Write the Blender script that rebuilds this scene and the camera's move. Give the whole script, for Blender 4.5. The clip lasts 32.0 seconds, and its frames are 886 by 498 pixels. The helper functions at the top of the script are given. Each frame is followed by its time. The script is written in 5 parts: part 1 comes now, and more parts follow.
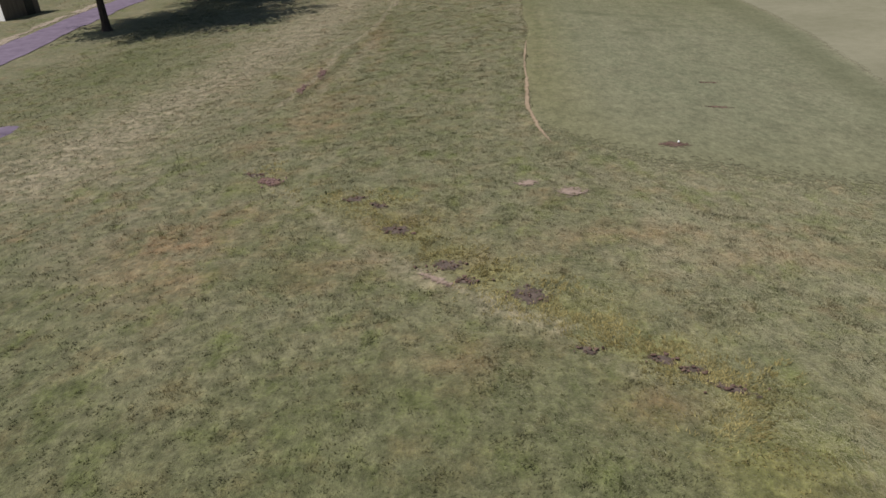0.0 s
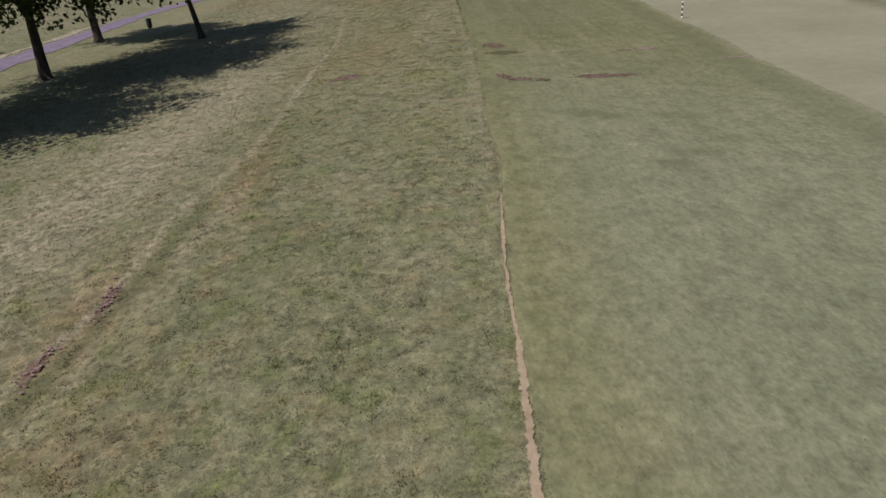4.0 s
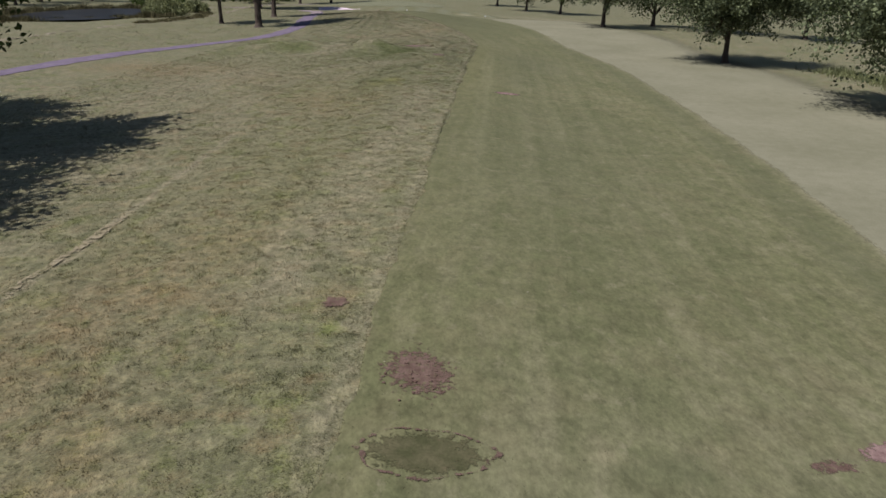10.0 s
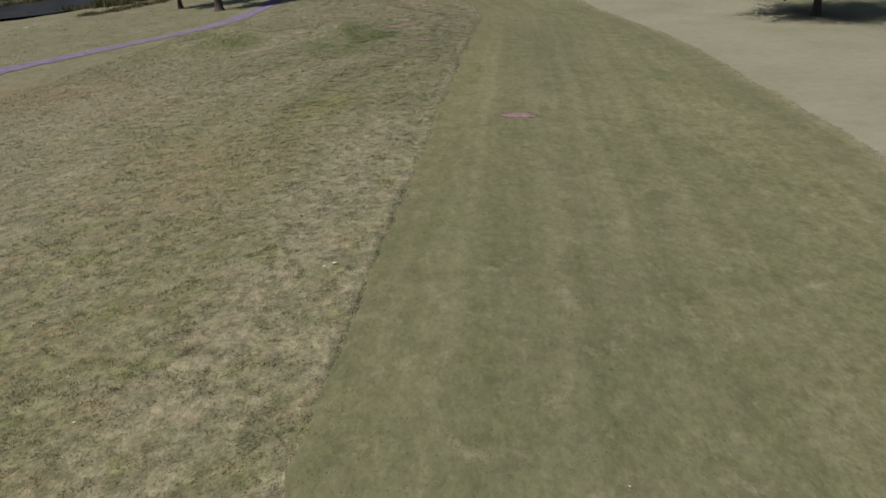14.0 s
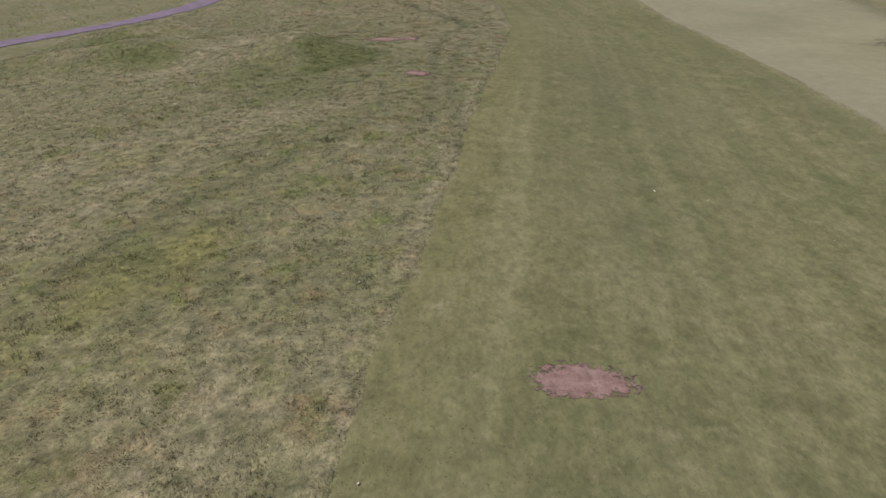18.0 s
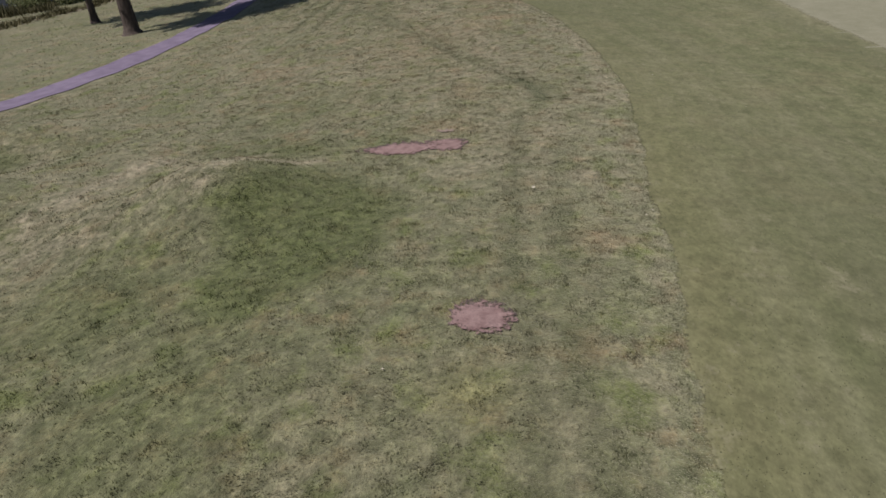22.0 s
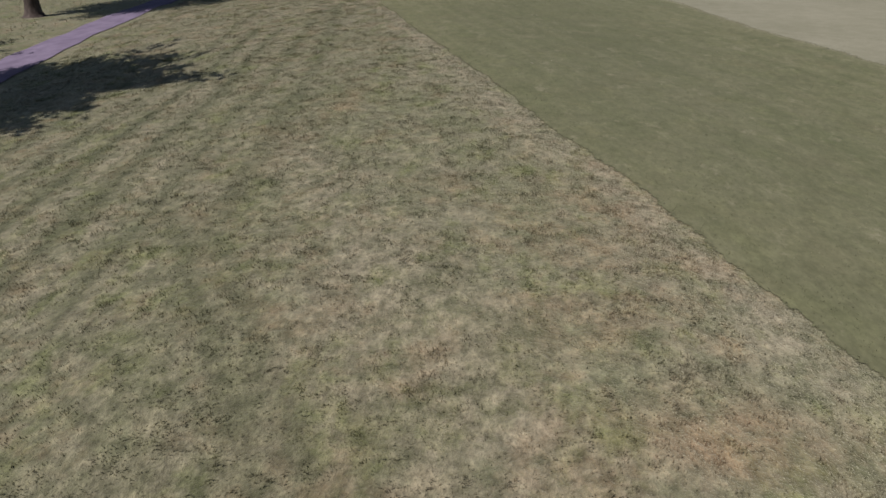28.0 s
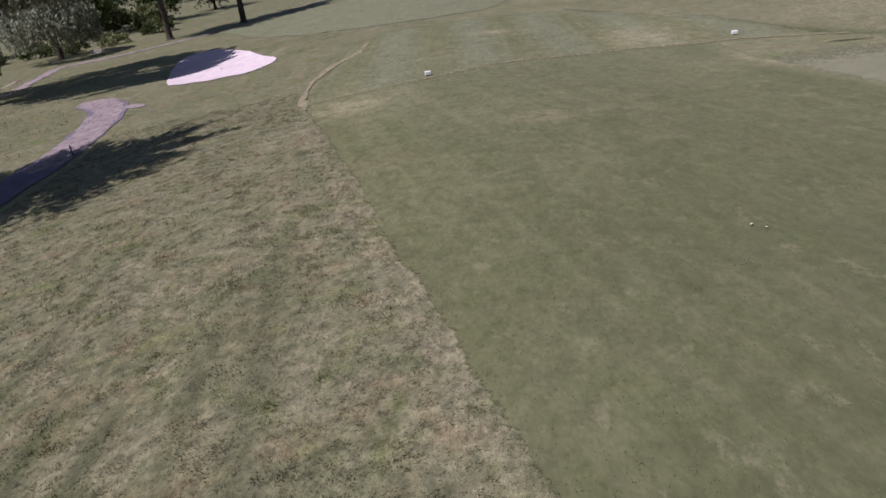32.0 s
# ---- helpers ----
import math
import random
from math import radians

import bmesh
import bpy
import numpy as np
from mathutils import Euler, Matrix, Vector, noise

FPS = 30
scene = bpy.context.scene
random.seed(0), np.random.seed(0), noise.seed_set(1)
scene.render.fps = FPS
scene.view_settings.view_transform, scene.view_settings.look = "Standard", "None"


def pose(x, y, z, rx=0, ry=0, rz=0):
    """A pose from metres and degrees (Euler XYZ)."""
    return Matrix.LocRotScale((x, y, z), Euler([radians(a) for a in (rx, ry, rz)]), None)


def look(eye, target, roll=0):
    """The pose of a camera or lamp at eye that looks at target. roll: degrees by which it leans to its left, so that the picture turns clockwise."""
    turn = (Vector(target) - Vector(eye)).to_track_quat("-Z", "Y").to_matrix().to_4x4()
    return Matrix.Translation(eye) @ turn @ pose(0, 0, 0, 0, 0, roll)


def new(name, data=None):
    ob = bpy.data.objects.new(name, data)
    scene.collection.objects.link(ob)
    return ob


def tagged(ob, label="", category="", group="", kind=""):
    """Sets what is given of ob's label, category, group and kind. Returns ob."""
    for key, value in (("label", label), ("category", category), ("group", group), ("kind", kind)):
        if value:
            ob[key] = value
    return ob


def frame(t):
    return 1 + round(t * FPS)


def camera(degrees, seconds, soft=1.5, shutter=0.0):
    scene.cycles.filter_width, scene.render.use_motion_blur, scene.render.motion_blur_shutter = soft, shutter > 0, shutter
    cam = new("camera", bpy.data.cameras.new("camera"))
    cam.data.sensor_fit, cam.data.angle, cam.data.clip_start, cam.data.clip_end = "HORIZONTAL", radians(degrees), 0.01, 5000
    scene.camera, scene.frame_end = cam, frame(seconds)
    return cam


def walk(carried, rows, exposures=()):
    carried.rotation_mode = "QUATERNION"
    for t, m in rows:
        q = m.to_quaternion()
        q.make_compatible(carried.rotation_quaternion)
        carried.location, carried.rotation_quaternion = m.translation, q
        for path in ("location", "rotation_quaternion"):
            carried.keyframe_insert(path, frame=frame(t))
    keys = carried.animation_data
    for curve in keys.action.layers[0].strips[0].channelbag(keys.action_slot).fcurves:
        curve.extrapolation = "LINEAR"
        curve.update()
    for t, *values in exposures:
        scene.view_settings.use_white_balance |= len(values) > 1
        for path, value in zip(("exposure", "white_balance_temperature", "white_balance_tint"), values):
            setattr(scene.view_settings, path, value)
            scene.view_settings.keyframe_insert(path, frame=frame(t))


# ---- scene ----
# A golf fairway seen from a low drone flight: camera and path
cam = camera(65.7, 32.0, soft=1.6)
PATH = [
    (0, (-0.045, 0.018, 8.252), (-0.039, 1.786, 7.316), -2.9),
    (0.5, (0.137, 2.323, 8.351), (0.149, 4.114, 7.46), -3.0),
    (1, (0.257, 4.985, 8.486), (0.295, 6.778, 7.601), -3.2),
    (1.5, (0.468, 7.262, 8.534), (0.505, 9.037, 7.613), -3.7),
    (2, (0.643, 9.825, 8.604), (0.686, 11.598, 7.679), -3.9),
    (2.5, (0.756, 12.161, 8.759), (0.813, 13.923, 7.815), -3.7),
    (3, (1.205, 14.957, 8.673), (1.256, 16.723, 7.736), -4.2),
    (3.5, (1.648, 17.364, 8.537), (1.754, 19.148, 7.64), -4.7),
    (5.5, (3.601, 28.303, 8.157), (3.729, 30.105, 7.298), -3.0),
    (6, (4.325, 31.318, 8.123), (4.462, 33.107, 7.24), -3.0),
    (6.5, (5.094, 34.45, 8.304), (5.242, 36.245, 7.436), -4.2),
    (7, (5.746, 37.166, 8.298), (5.893, 38.959, 7.424), -3.9),
    (7.5, (6.546, 40.177, 8.36), (6.691, 41.97, 7.487), -4.2),
    (8, (7.355, 42.897, 8.37), (7.504, 44.703, 7.523), -4.9),
    (8.5, (8.31, 45.972, 8.407), (8.488, 47.793, 7.599), -3.2),
    (9, (8.963, 48.641, 8.428), (9.139, 50.464, 7.626), -1.2),
    (9.5, (9.728, 51.78, 8.397), (9.92, 53.626, 7.651), -0.6),
    (10, (9.931, 54.276, 8.417), (9.97, 56.132, 7.674), 2.1),
    (10.5, (10.533, 57.24, 8.41), (10.476, 59.092, 7.657), 0.4),
    (11, (10.89, 59.678, 8.388), (10.83, 61.521, 7.613), -0.7),
    (11.5, (11.462, 62.655, 8.434), (11.417, 64.495, 7.651), -3.4),
    (12, (11.73, 65.213, 8.319), (11.684, 67.043, 7.514), -2.7),
    (12.5, (12.089, 68.184, 8.293), (12.045, 70.026, 7.514), -1.2),
    (13, (12.297, 70.574, 8.227), (12.253, 72.412, 7.44), -0.9),
    (13.5, (12.566, 73.374, 8.27), (12.523, 75.198, 7.45), -2.1),
    (14, (12.722, 75.964, 8.183), (12.667, 77.775, 7.336), -2.7),
    (14.5, (12.857, 78.863, 8.093), (12.793, 80.672, 7.243), -3.9),
    (16.5, (13.606, 89.409, 7.863), (13.515, 91.221, 7.021), -1.2),
    (17, (13.622, 92.169, 7.672), (13.52, 93.966, 6.801), -1.7),
    (17.5, (13.631, 94.842, 7.791), (13.536, 96.636, 6.911), -0.9),
    (18, (13.637, 97.898, 7.844), (13.533, 99.681, 6.943), -0.1),
    (18.5, (13.608, 100.753, 7.843), (13.483, 102.536, 6.945), 0.1),
    (19, (13.341, 104.01, 7.708), (13.159, 105.796, 6.827), 0.9),
    (19.5, (13.17, 106.766, 7.706), (12.956, 108.555, 6.838), 2.5),
    (20, (12.863, 109.792, 7.742), (12.652, 111.572, 6.855), 3.1),
    (20.5, (12.502, 112.56, 7.725), (12.288, 114.344, 6.846), 2.8),
    (21, (11.984, 115.762, 7.684), (11.751, 117.549, 6.817), 2.1),
    (21.5, (11.465, 118.439, 7.612), (11.206, 120.216, 6.731), -1.3),
    (22, (11.049, 121.649, 7.489), (10.831, 123.41, 6.567), -4.8),
    (22.5, (10.697, 124.442, 7.411), (10.556, 126.192, 6.454), -4.9),
    (23, (10.608, 127.806, 7.345), (10.494, 129.572, 6.413), -3.6),
    (23.5, (10.256, 130.832, 7.403), (10.137, 132.591, 6.46), 1.9),
    (24, (9.83, 134.27, 7.276), (9.712, 136.061, 6.394), 1.5),
    (24.5, (9.307, 136.936, 7.44), (9.184, 138.716, 6.536), 1.4),
    (25, (8.854, 140.176, 7.268), (8.718, 141.947, 6.349), 0.4),
    (25.5, (8.54, 143.173, 7.281), (8.434, 144.928, 6.327), -1.8),
    (27.5, (7.235, 155.048, 6.647), (7.155, 156.811, 5.707), -2.3),
    (28, (6.861, 158.487, 6.77), (6.798, 160.258, 5.844), -0.2),
    (28.5, (6.579, 161.285, 6.872), (6.512, 163.06, 5.952), 0.5),
    (29, (6.17, 164.681, 7.05), (6.11, 166.449, 6.119), 0.4),
    (29.5, (5.857, 167.568, 7.279), (5.777, 169.312, 6.302), -0.3),
    (30, (5.396, 171.08, 7.399), (5.312, 172.835, 6.444), -0.9),
    (30.5, (5.034, 174.077, 7.556), (4.94, 175.837, 6.611), -2.8),
    (31, (4.519, 177.628, 7.627), (4.42, 179.407, 6.718), -6.0),
    (31.5, (4.26, 180.702, 7.533), (4.154, 182.51, 6.684), -7.5),
    (32, (4.087, 184.065, 7.608), (4.012, 185.874, 6.759), -8.4),
]
walk(cam, [(t, look(eye, target, roll)) for t, eye, target, roll in PATH], exposures=[(0.0, 0.0, 6370, 10.5), (9.0, 0.0, 6130, 11.5), (13.0, 0.0, 6260, 11), (17.5, 0.0, 6480, 11), (20.5, 0.0, 6320, 11), (22.5, 0.0, 6140, 13.5), (25.0, 0.0, 6170, 13.5), (32.0, 0.0, 5960, 18)])

# ---- sky and sun ----
SUN_ELEV, SHADOW = 58.5, (0.893, 0.45)
world = bpy.data.worlds.new("sky")
scene.world = world
world.use_nodes = True
sky = world.node_tree.nodes.new("ShaderNodeTexSky")
sky.sky_type, sky.sun_disc = "NISHITA", False
sky.sun_elevation, sky.sun_rotation = radians(SUN_ELEV), math.atan2(-SHADOW[0], -SHADOW[1])
world.node_tree.links.new(sky.outputs[0], world.node_tree.nodes["Background"].inputs[0])
world.node_tree.nodes["Background"].inputs[1].default_value = 0.048
sun_data = bpy.data.lights.new("sun", "SUN")
sun_data.energy, sun_data.angle, sun_data.color = 4.75, radians(0.5), (1.0, 0.955, 0.89)
sun = new("sun", sun_data)
sun.matrix_world = look((0, 0, 60), (SHADOW[0], SHADOW[1], 60 - math.tan(radians(SUN_ELEV))))

# ---- plan: lines of the course, x as a function of y ----
FW_Y = [14.6, 15.6, 16.4, 17.4, 19.2, 21.5, 24.3, 27.4, 33, 38.7, 43.5, 50, 54, 58.7, 68, 75, 81.5, 87, 97, 102.5, 111, 120, 127, 136, 142, 148, 155, 160, 164, 168, 171, 174, 178, 183, 189, 194, 199, 203, 209, 217, 220, 225, 241]
FW_X = [20.0, 11.5, 8.8, 6.8, 5.2, 4.3, 3.8, 3.8, 4.5, 5.3, 5.9, 6.5, 7.1, 7.5, 8.5, 8.9, 9.5, 10.0, 10.75, 11.35, 12.0, 12.85, 13.45, 14.3, 14.85, 15.25, 15.25, 14.7, 13.7, 12.2, 11.2, 10.25, 8.7, 7.1, 5.0, 3.6, 2.0, 0.9, -0.6, -2.9, -3.6, -3.8, -2.0]
PALE_Y = [10, 32, 40, 54, 62, 70, 77, 85, 97, 107, 125, 140, 158, 168, 178, 188, 198, 208, 217, 228]
PALE_X = [19, 21.6, 23.4, 25.0, 25.7, 27.0, 27.6, 28.5, 29.8, 30.4, 31.2, 31.3, 29.8, 28.5, 27.2, 25.2, 23.0, 21.8, 20.8, 20.0]
DRY_Y = [10, 79, 95, 115, 131, 150, 165, 178, 190, 212, 232]
DRY_X = [38, 40.6, 42, 43.2, 44.2, 44.5, 44, 42, 39, 36, 34]
CART_Y = [-60, 20, 47, 60, 76, 92, 105, 119, 128, 136, 145, 153, 160, 166, 173, 180, 190, 200, 208, 217, 223, 229, 234, 237.5, 239.2]
CART_X = [-26, -28, -31.2, -32.3, -33.0, -32.2, -31.1, -30.0, -28.6, -26.3, -22.4, -18.2, -15.6, -14.2, -13.3, -13.6, -14.9, -15.9, -16.7, -17.3, -17.8, -18.8, -20.4, -23.0, -25.2]


def curve(y, ys, xs):
    """Piecewise line through the plan's points, softened by averaging."""
    y = np.asarray(y, float)
    return (np.interp(y - 1.2, ys, xs) + np.interp(y, ys, xs) * 2 + np.interp(y + 1.2, ys, xs)) / 4


MOUNDS = [(2.5, 140.0, 2.1, 2.2, 0.95), (0.2, 138.9, 3.0, 2.2, 0.42), (-7.2, 140.3, 4.0, 2.8, 1.1), (-10.3, 148.0, 4.2, 2.6, 0.95), (-12.6, 138.5, 3.6, 2.6, 0.7),
          (-3.2, 144.5, 3.0, 2.6, 0.35), (5.2, 7.6, 1.8, 1.0, 0.18), (-2.2, 18.4, 2.6, 0.9, 0.10)]


def terrain(x, y):
    """Height of the ground: a crowned fairway that falls off to both sides, with grass mounds."""
    x, y = np.asarray(x, float), np.asarray(y, float)
    xc = np.interp(y, [0, 60, 120, 160, 200, 240], [3, 8, 12, 11, 4, 4])
    zc = np.interp(y, [150, 178, 195, 220], [0.15, 0.5, 0.45, 0.2])
    rise = [np.interp(y - d, [134, 142, 158, 162, 168, 176, 188, 206, 214, 222], [0, -0.13, -0.24, 0.0, 0.3, 0.5, 0.6, 0.54, 0.25, 0]) for d in (0, 3)]
    zc = zc + (rise[0] + rise[1]) / 2 * np.exp(-((np.maximum(xc - x, 0) / 18) ** 2))
    al = np.interp(y, [150, 185, 230], [1.6, 2.2, 2.0])
    u = xc - x
    z = zc - np.where(u > 0, al * (1 - np.exp(-((u / 22) ** 2))), 0.95 * (1 - np.exp(-((u / 9) ** 2))))
    for mx, my, rx, ry, h in MOUNDS:
        z = z + h * np.exp(-(((x - mx) / rx) ** 2) - ((y - my) / ry) ** 2)
    rough = np.clip((curve(y, FW_Y, FW_X) - x) / 3, 0, 1)
    humps = np.sin(x * 6.1 + 1.9 * np.sin(y * 2.3)) * np.sin(y * 5.3 + 1.7 * np.sin(x * 2.9)) + 0.6 * np.sin(x * 3.7 - y * 2.9 + 2 * np.sin(y * 1.1))
    z = z + 0.014 * humps * rough * np.clip((x + 12) / 2, 0, 1)
    z = z + rough * (0.035 * np.sin(x * 1.9 + 0.7 * np.sin(y * 0.8)) * np.sin(y * 1.35 + 1.1) + 0.03 * np.sin(x * 0.7 - y * 0.45))
    bunker = ((x + 16.3) * 0.86 + (y - 247.8) * 0.5) ** 2 / 34 + (-(x + 16.3) * 0.5 + (y - 247.8) * 0.86) ** 2 / 100
    z = z - 0.55 * np.exp(-(bunker**2) * 1.2)
    pond = ((x + 62) / 10) ** 2 + ((y - 206) / 22) ** 2
    return z - 1.3 * np.exp(-(pond**3))


def zt(x, y):
    return float(terrain(x, y))


# ---- materials ----
class Nodes:
    """A small builder for one node material."""

    def __init__(self, name, rough=0.9, spec=0.15):
        self.mat = bpy.data.materials.new(name)
        self.mat.use_nodes = True
        self.tree = self.mat.node_tree
        self.bsdf = self.tree.nodes["Principled BSDF"]
        self.bsdf.inputs["Roughness"].default_value = rough
        self.bsdf.inputs["Specular IOR Level"].default_value = spec
        self.bsdf.inputs["Sheen Roughness"].default_value = 0.45
        self.geo = self.tree.nodes.new("ShaderNodeNewGeometry")

    def link(self, a, b):
        self.tree.links.new(a, b)

    def scaled(self, src, sx, sy, sz):
        m = self.tree.nodes.new("ShaderNodeMapping")
        m.inputs["Scale"].default_value = (sx, sy, sz)
        self.link(src, m.inputs["Vector"])
        return m.outputs[0]

    def noise(self, scale, detail=3, rough=0.55, src=None, stretch=None):
        v = src or self.geo.outputs["Position"]
        if stretch:
            v = self.scaled(v, *stretch)
        n = self.tree.nodes.new("ShaderNodeTexNoise")
        n.inputs["Scale"].default_value, n.inputs["Detail"].default_value, n.inputs["Roughness"].default_value = scale, detail, rough
        self.link(v, n.inputs["Vector"])
        return n.outputs["Fac"]

    def ramp(self, fac, *stops):
        r = self.tree.nodes.new("ShaderNodeValToRGB")
        e = r.color_ramp.elements
        while len(e) < len(stops):
            e.new(0.5)
        for k, (p, c) in zip(e, stops):
            k.position = p
            k.color = (*c, 1) if len(c) == 3 else c
        self.link(fac, r.inputs[0])
        return r.outputs[0]

    def mix(self, fac, a, b, kind="MIX"):
        m = self.tree.nodes.new("ShaderNodeMix")
        m.data_type, m.blend_type = "RGBA", kind
        for value, socket in ((fac, m.inputs[0]), (a, m.inputs[6]), (b, m.inputs[7])):
            if isinstance(value, (int, float)):
                socket.default_value = value
            elif isinstance(value, tuple):
                socket.default_value = (*value, 1)
            else:
                self.link(value, socket)
        return m.outputs[2]

    def math(self, op, a, b=0.0, clamp=False):
        m = self.tree.nodes.new("ShaderNodeMath")
        m.operation, m.use_clamp = op, clamp
        for value, socket in ((a, m.inputs[0]), (b, m.inputs[1])):
            if isinstance(value, (int, float)):
                socket.default_value = value
            else:
                self.link(value, socket)
        return m.outputs[0]

    def attribute(self, name):
        a = self.tree.nodes.new("ShaderNodeAttribute")
        a.attribute_name = name
        return a

    def bump(self, height, strength=0.5, distance=0.03):
        b = self.tree.nodes.new("ShaderNodeBump")
        b.inputs["Strength"].default_value, b.inputs["Distance"].default_value = strength, distance
        self.link(height, b.inputs["Height"])
        self.link(b.outputs[0], self.bsdf.inputs["Normal"])

    def thin(self, col, share):
        """Lets light through, as a leaf does."""
        back = self.tree.nodes.new("ShaderNodeBsdfTranslucent")
        self.link(col, back.inputs["Color"])
        blend = self.tree.nodes.new("ShaderNodeMixShader")
        blend.inputs[0].default_value = share
        self.link(self.bsdf.outputs[0], blend.inputs[1])
        self.link(back.outputs[0], blend.inputs[2])
        self.link(blend.outputs[0], self.tree.nodes["Material Output"].inputs["Surface"])

    def ragged(self, scale=7.0):
        """Lets a surface break up into the ground below towards its edge."""
        edge = self.attribute("edge").outputs["Fac"]
        need = self.math("ADD", self.math("MULTIPLY", self.math("SUBTRACT", edge, 0.4, True), 0.92), 0.2)
        self.link(self.math("MULTIPLY", self.math("SUBTRACT", self.noise(scale, 5, 0.7), need), 9.0, True), self.bsdf.inputs["Alpha"])

    def done(self, colour):
        if isinstance(colour, tuple):
            self.bsdf.inputs["Base Color"].default_value = (*colour, 1)
        else:
            self.link(colour, self.bsdf.inputs["Base Color"])
        return self.mat


def grey(v):
    return (v, v, v)


def grass_rough(blade):
    """Rough grass: the matted ground layer, or the lighter standing blades."""
    n = Nodes("rough_grass_blades" if blade else "rough_grass_thatch", 1.0, 0.05)
    n.bsdf.inputs["Sheen Tint"].default_value = (0.60, 0.56, 0.385, 1)
    patch = n.noise(0.22, 4, 0.6)
    clump = n.noise(1.5, 5, 0.65)
    streak = n.noise(1.0, 3, 0.6, stretch=(1.5, 0.22, 1))
    lay = n.noise(4.2, 4, 0.65, stretch=(1.15, 0.9, 1))
    grain = n.noise(13.0, 3, 0.7, stretch=(1.1, 0.9, 1))
    fine = n.noise(42.0, 2, 0.6)
    mixv = n.math("ADD", n.math("MULTIPLY", patch, 0.42), n.math("ADD", n.math("MULTIPLY", clump, 0.38), n.math("MULTIPLY", streak, 0.2)))
    col = n.ramp(mixv, (0.36, (0.140, 0.143, 0.076)), (0.46, (0.180, 0.174, 0.106)), (0.54, (0.222, 0.203, 0.136)), (0.64, (0.290, 0.253, 0.174)))
    cool = n.noise(0.55, 4, 0.65, src=n.scaled(n.geo.outputs["Position"], 1.0, 0.8, 1.0))
    col = n.mix(n.math("MULTIPLY", n.math("SUBTRACT", cool, 0.53, True), 4.0, True), col, (0.166, 0.176, 0.098))
    warm = n.noise(0.8, 4, 0.7)
    col = n.mix(n.math("MULTIPLY", n.math("SUBTRACT", warm, 0.515, True), 5.0, True), col, (0.226, 0.170, 0.102))
    green = n.noise(1.0, 4, 0.65, src=n.scaled(n.geo.outputs["Position"], 0.9, 0.7, 1.0))
    col = n.mix(n.math("MULTIPLY", n.math("SUBTRACT", green, 0.525, True), 5.0, True), col, (0.138, 0.160, 0.052))
    lush = n.attribute("lush").outputs["Fac"]
    n.link(n.math("MULTIPLY", n.math("SUBTRACT", 1.0, n.math("MULTIPLY", lush, 0.5), True), 0.85 if blade else 0.6), n.bsdf.inputs["Sheen Weight"])
    col = n.mix(n.math("MULTIPLY", lush, n.math("ADD", n.math("MULTIPLY", clump, 0.9), 0.45), True), col, (0.098, 0.116, 0.044))
    brown = n.attribute("brown").outputs["Fac"]
    col = n.mix(n.math("MULTIPLY", brown, n.math("MULTIPLY", n.math("SUBTRACT", clump, 0.3, True), 3.0, True), True), col, (0.245, 0.158, 0.088))
    lime = n.attribute("lime").outputs["Fac"]
    col = n.mix(n.math("MULTIPLY", lime, n.math("ADD", n.math("MULTIPLY", clump, 0.9), 0.3), True), col, (0.215, 0.205, 0.078))
    straw = n.attribute("straw").outputs["Fac"]
    broken = n.math("MULTIPLY", n.math("SUBTRACT", n.math("ADD", n.math("MULTIPLY", lay, 0.5), n.math("MULTIPLY", clump, 0.5)), 0.36, True), 5.0, True)
    col = n.mix(n.math("MULTIPLY", straw, broken, True), col, (0.318, 0.272, 0.200))
    dark = n.attribute("pressed_and_shadow").outputs["Fac"]
    col = n.mix(n.math("MULTIPLY", dark, n.math("ADD", n.math("MULTIPLY", broken, 0.5), 0.8), True), col, (0.080, 0.086, 0.044))
    swath = n.noise(0.75, 5, 0.75, stretch=(0.7, 1.5, 1))
    col = n.mix(0.5, col, n.ramp(swath, (0.34, (0.74, 0.76, 0.70)), (0.5, grey(1.0)), (0.66, (1.26, 1.23, 1.22))), "MULTIPLY")
    mat_ = n.noise(2.3, 4, 0.7)
    col = n.mix(0.7, col, n.ramp(mat_, (0.35, (0.61, 0.64, 0.59)), (0.5, grey(1.0)), (0.65, (1.36, 1.33, 1.30))), "MULTIPLY")
    col = n.mix(0.72, col, n.ramp(lay, (0.36, grey(0.66)), (0.48, grey(0.98)), (0.64, grey(1.42))), "MULTIPLY")
    col = n.mix(0.85, col, n.ramp(grain, (0.34, grey(0.70)), (0.5, grey(1.0)), (0.68, grey(1.26))), "MULTIPLY")
    if blade:
        each = n.ramp(n.geo.outputs["Random Per Island"], (0.0, (0.92, 0.93, 0.87)), (0.6, (1.07, 1.06, 1.05)), (1.0, (1.25, 1.19, 1.16)))
        col = n.mix(1.0, col, each, "MULTIPLY")
    else:
        col = n.mix(1.0, col, (0.785, 0.78, 0.735), "MULTIPLY")
    n.bump(n.math("ADD", n.math("MULTIPLY", lay, 1.2), n.math("ADD", grain, n.math("MULTIPLY", fine, 0.5))), 0.7, 0.08)
    n.done(col)
    if blade:
        n.thin(col, 0.5)
    return n.mat


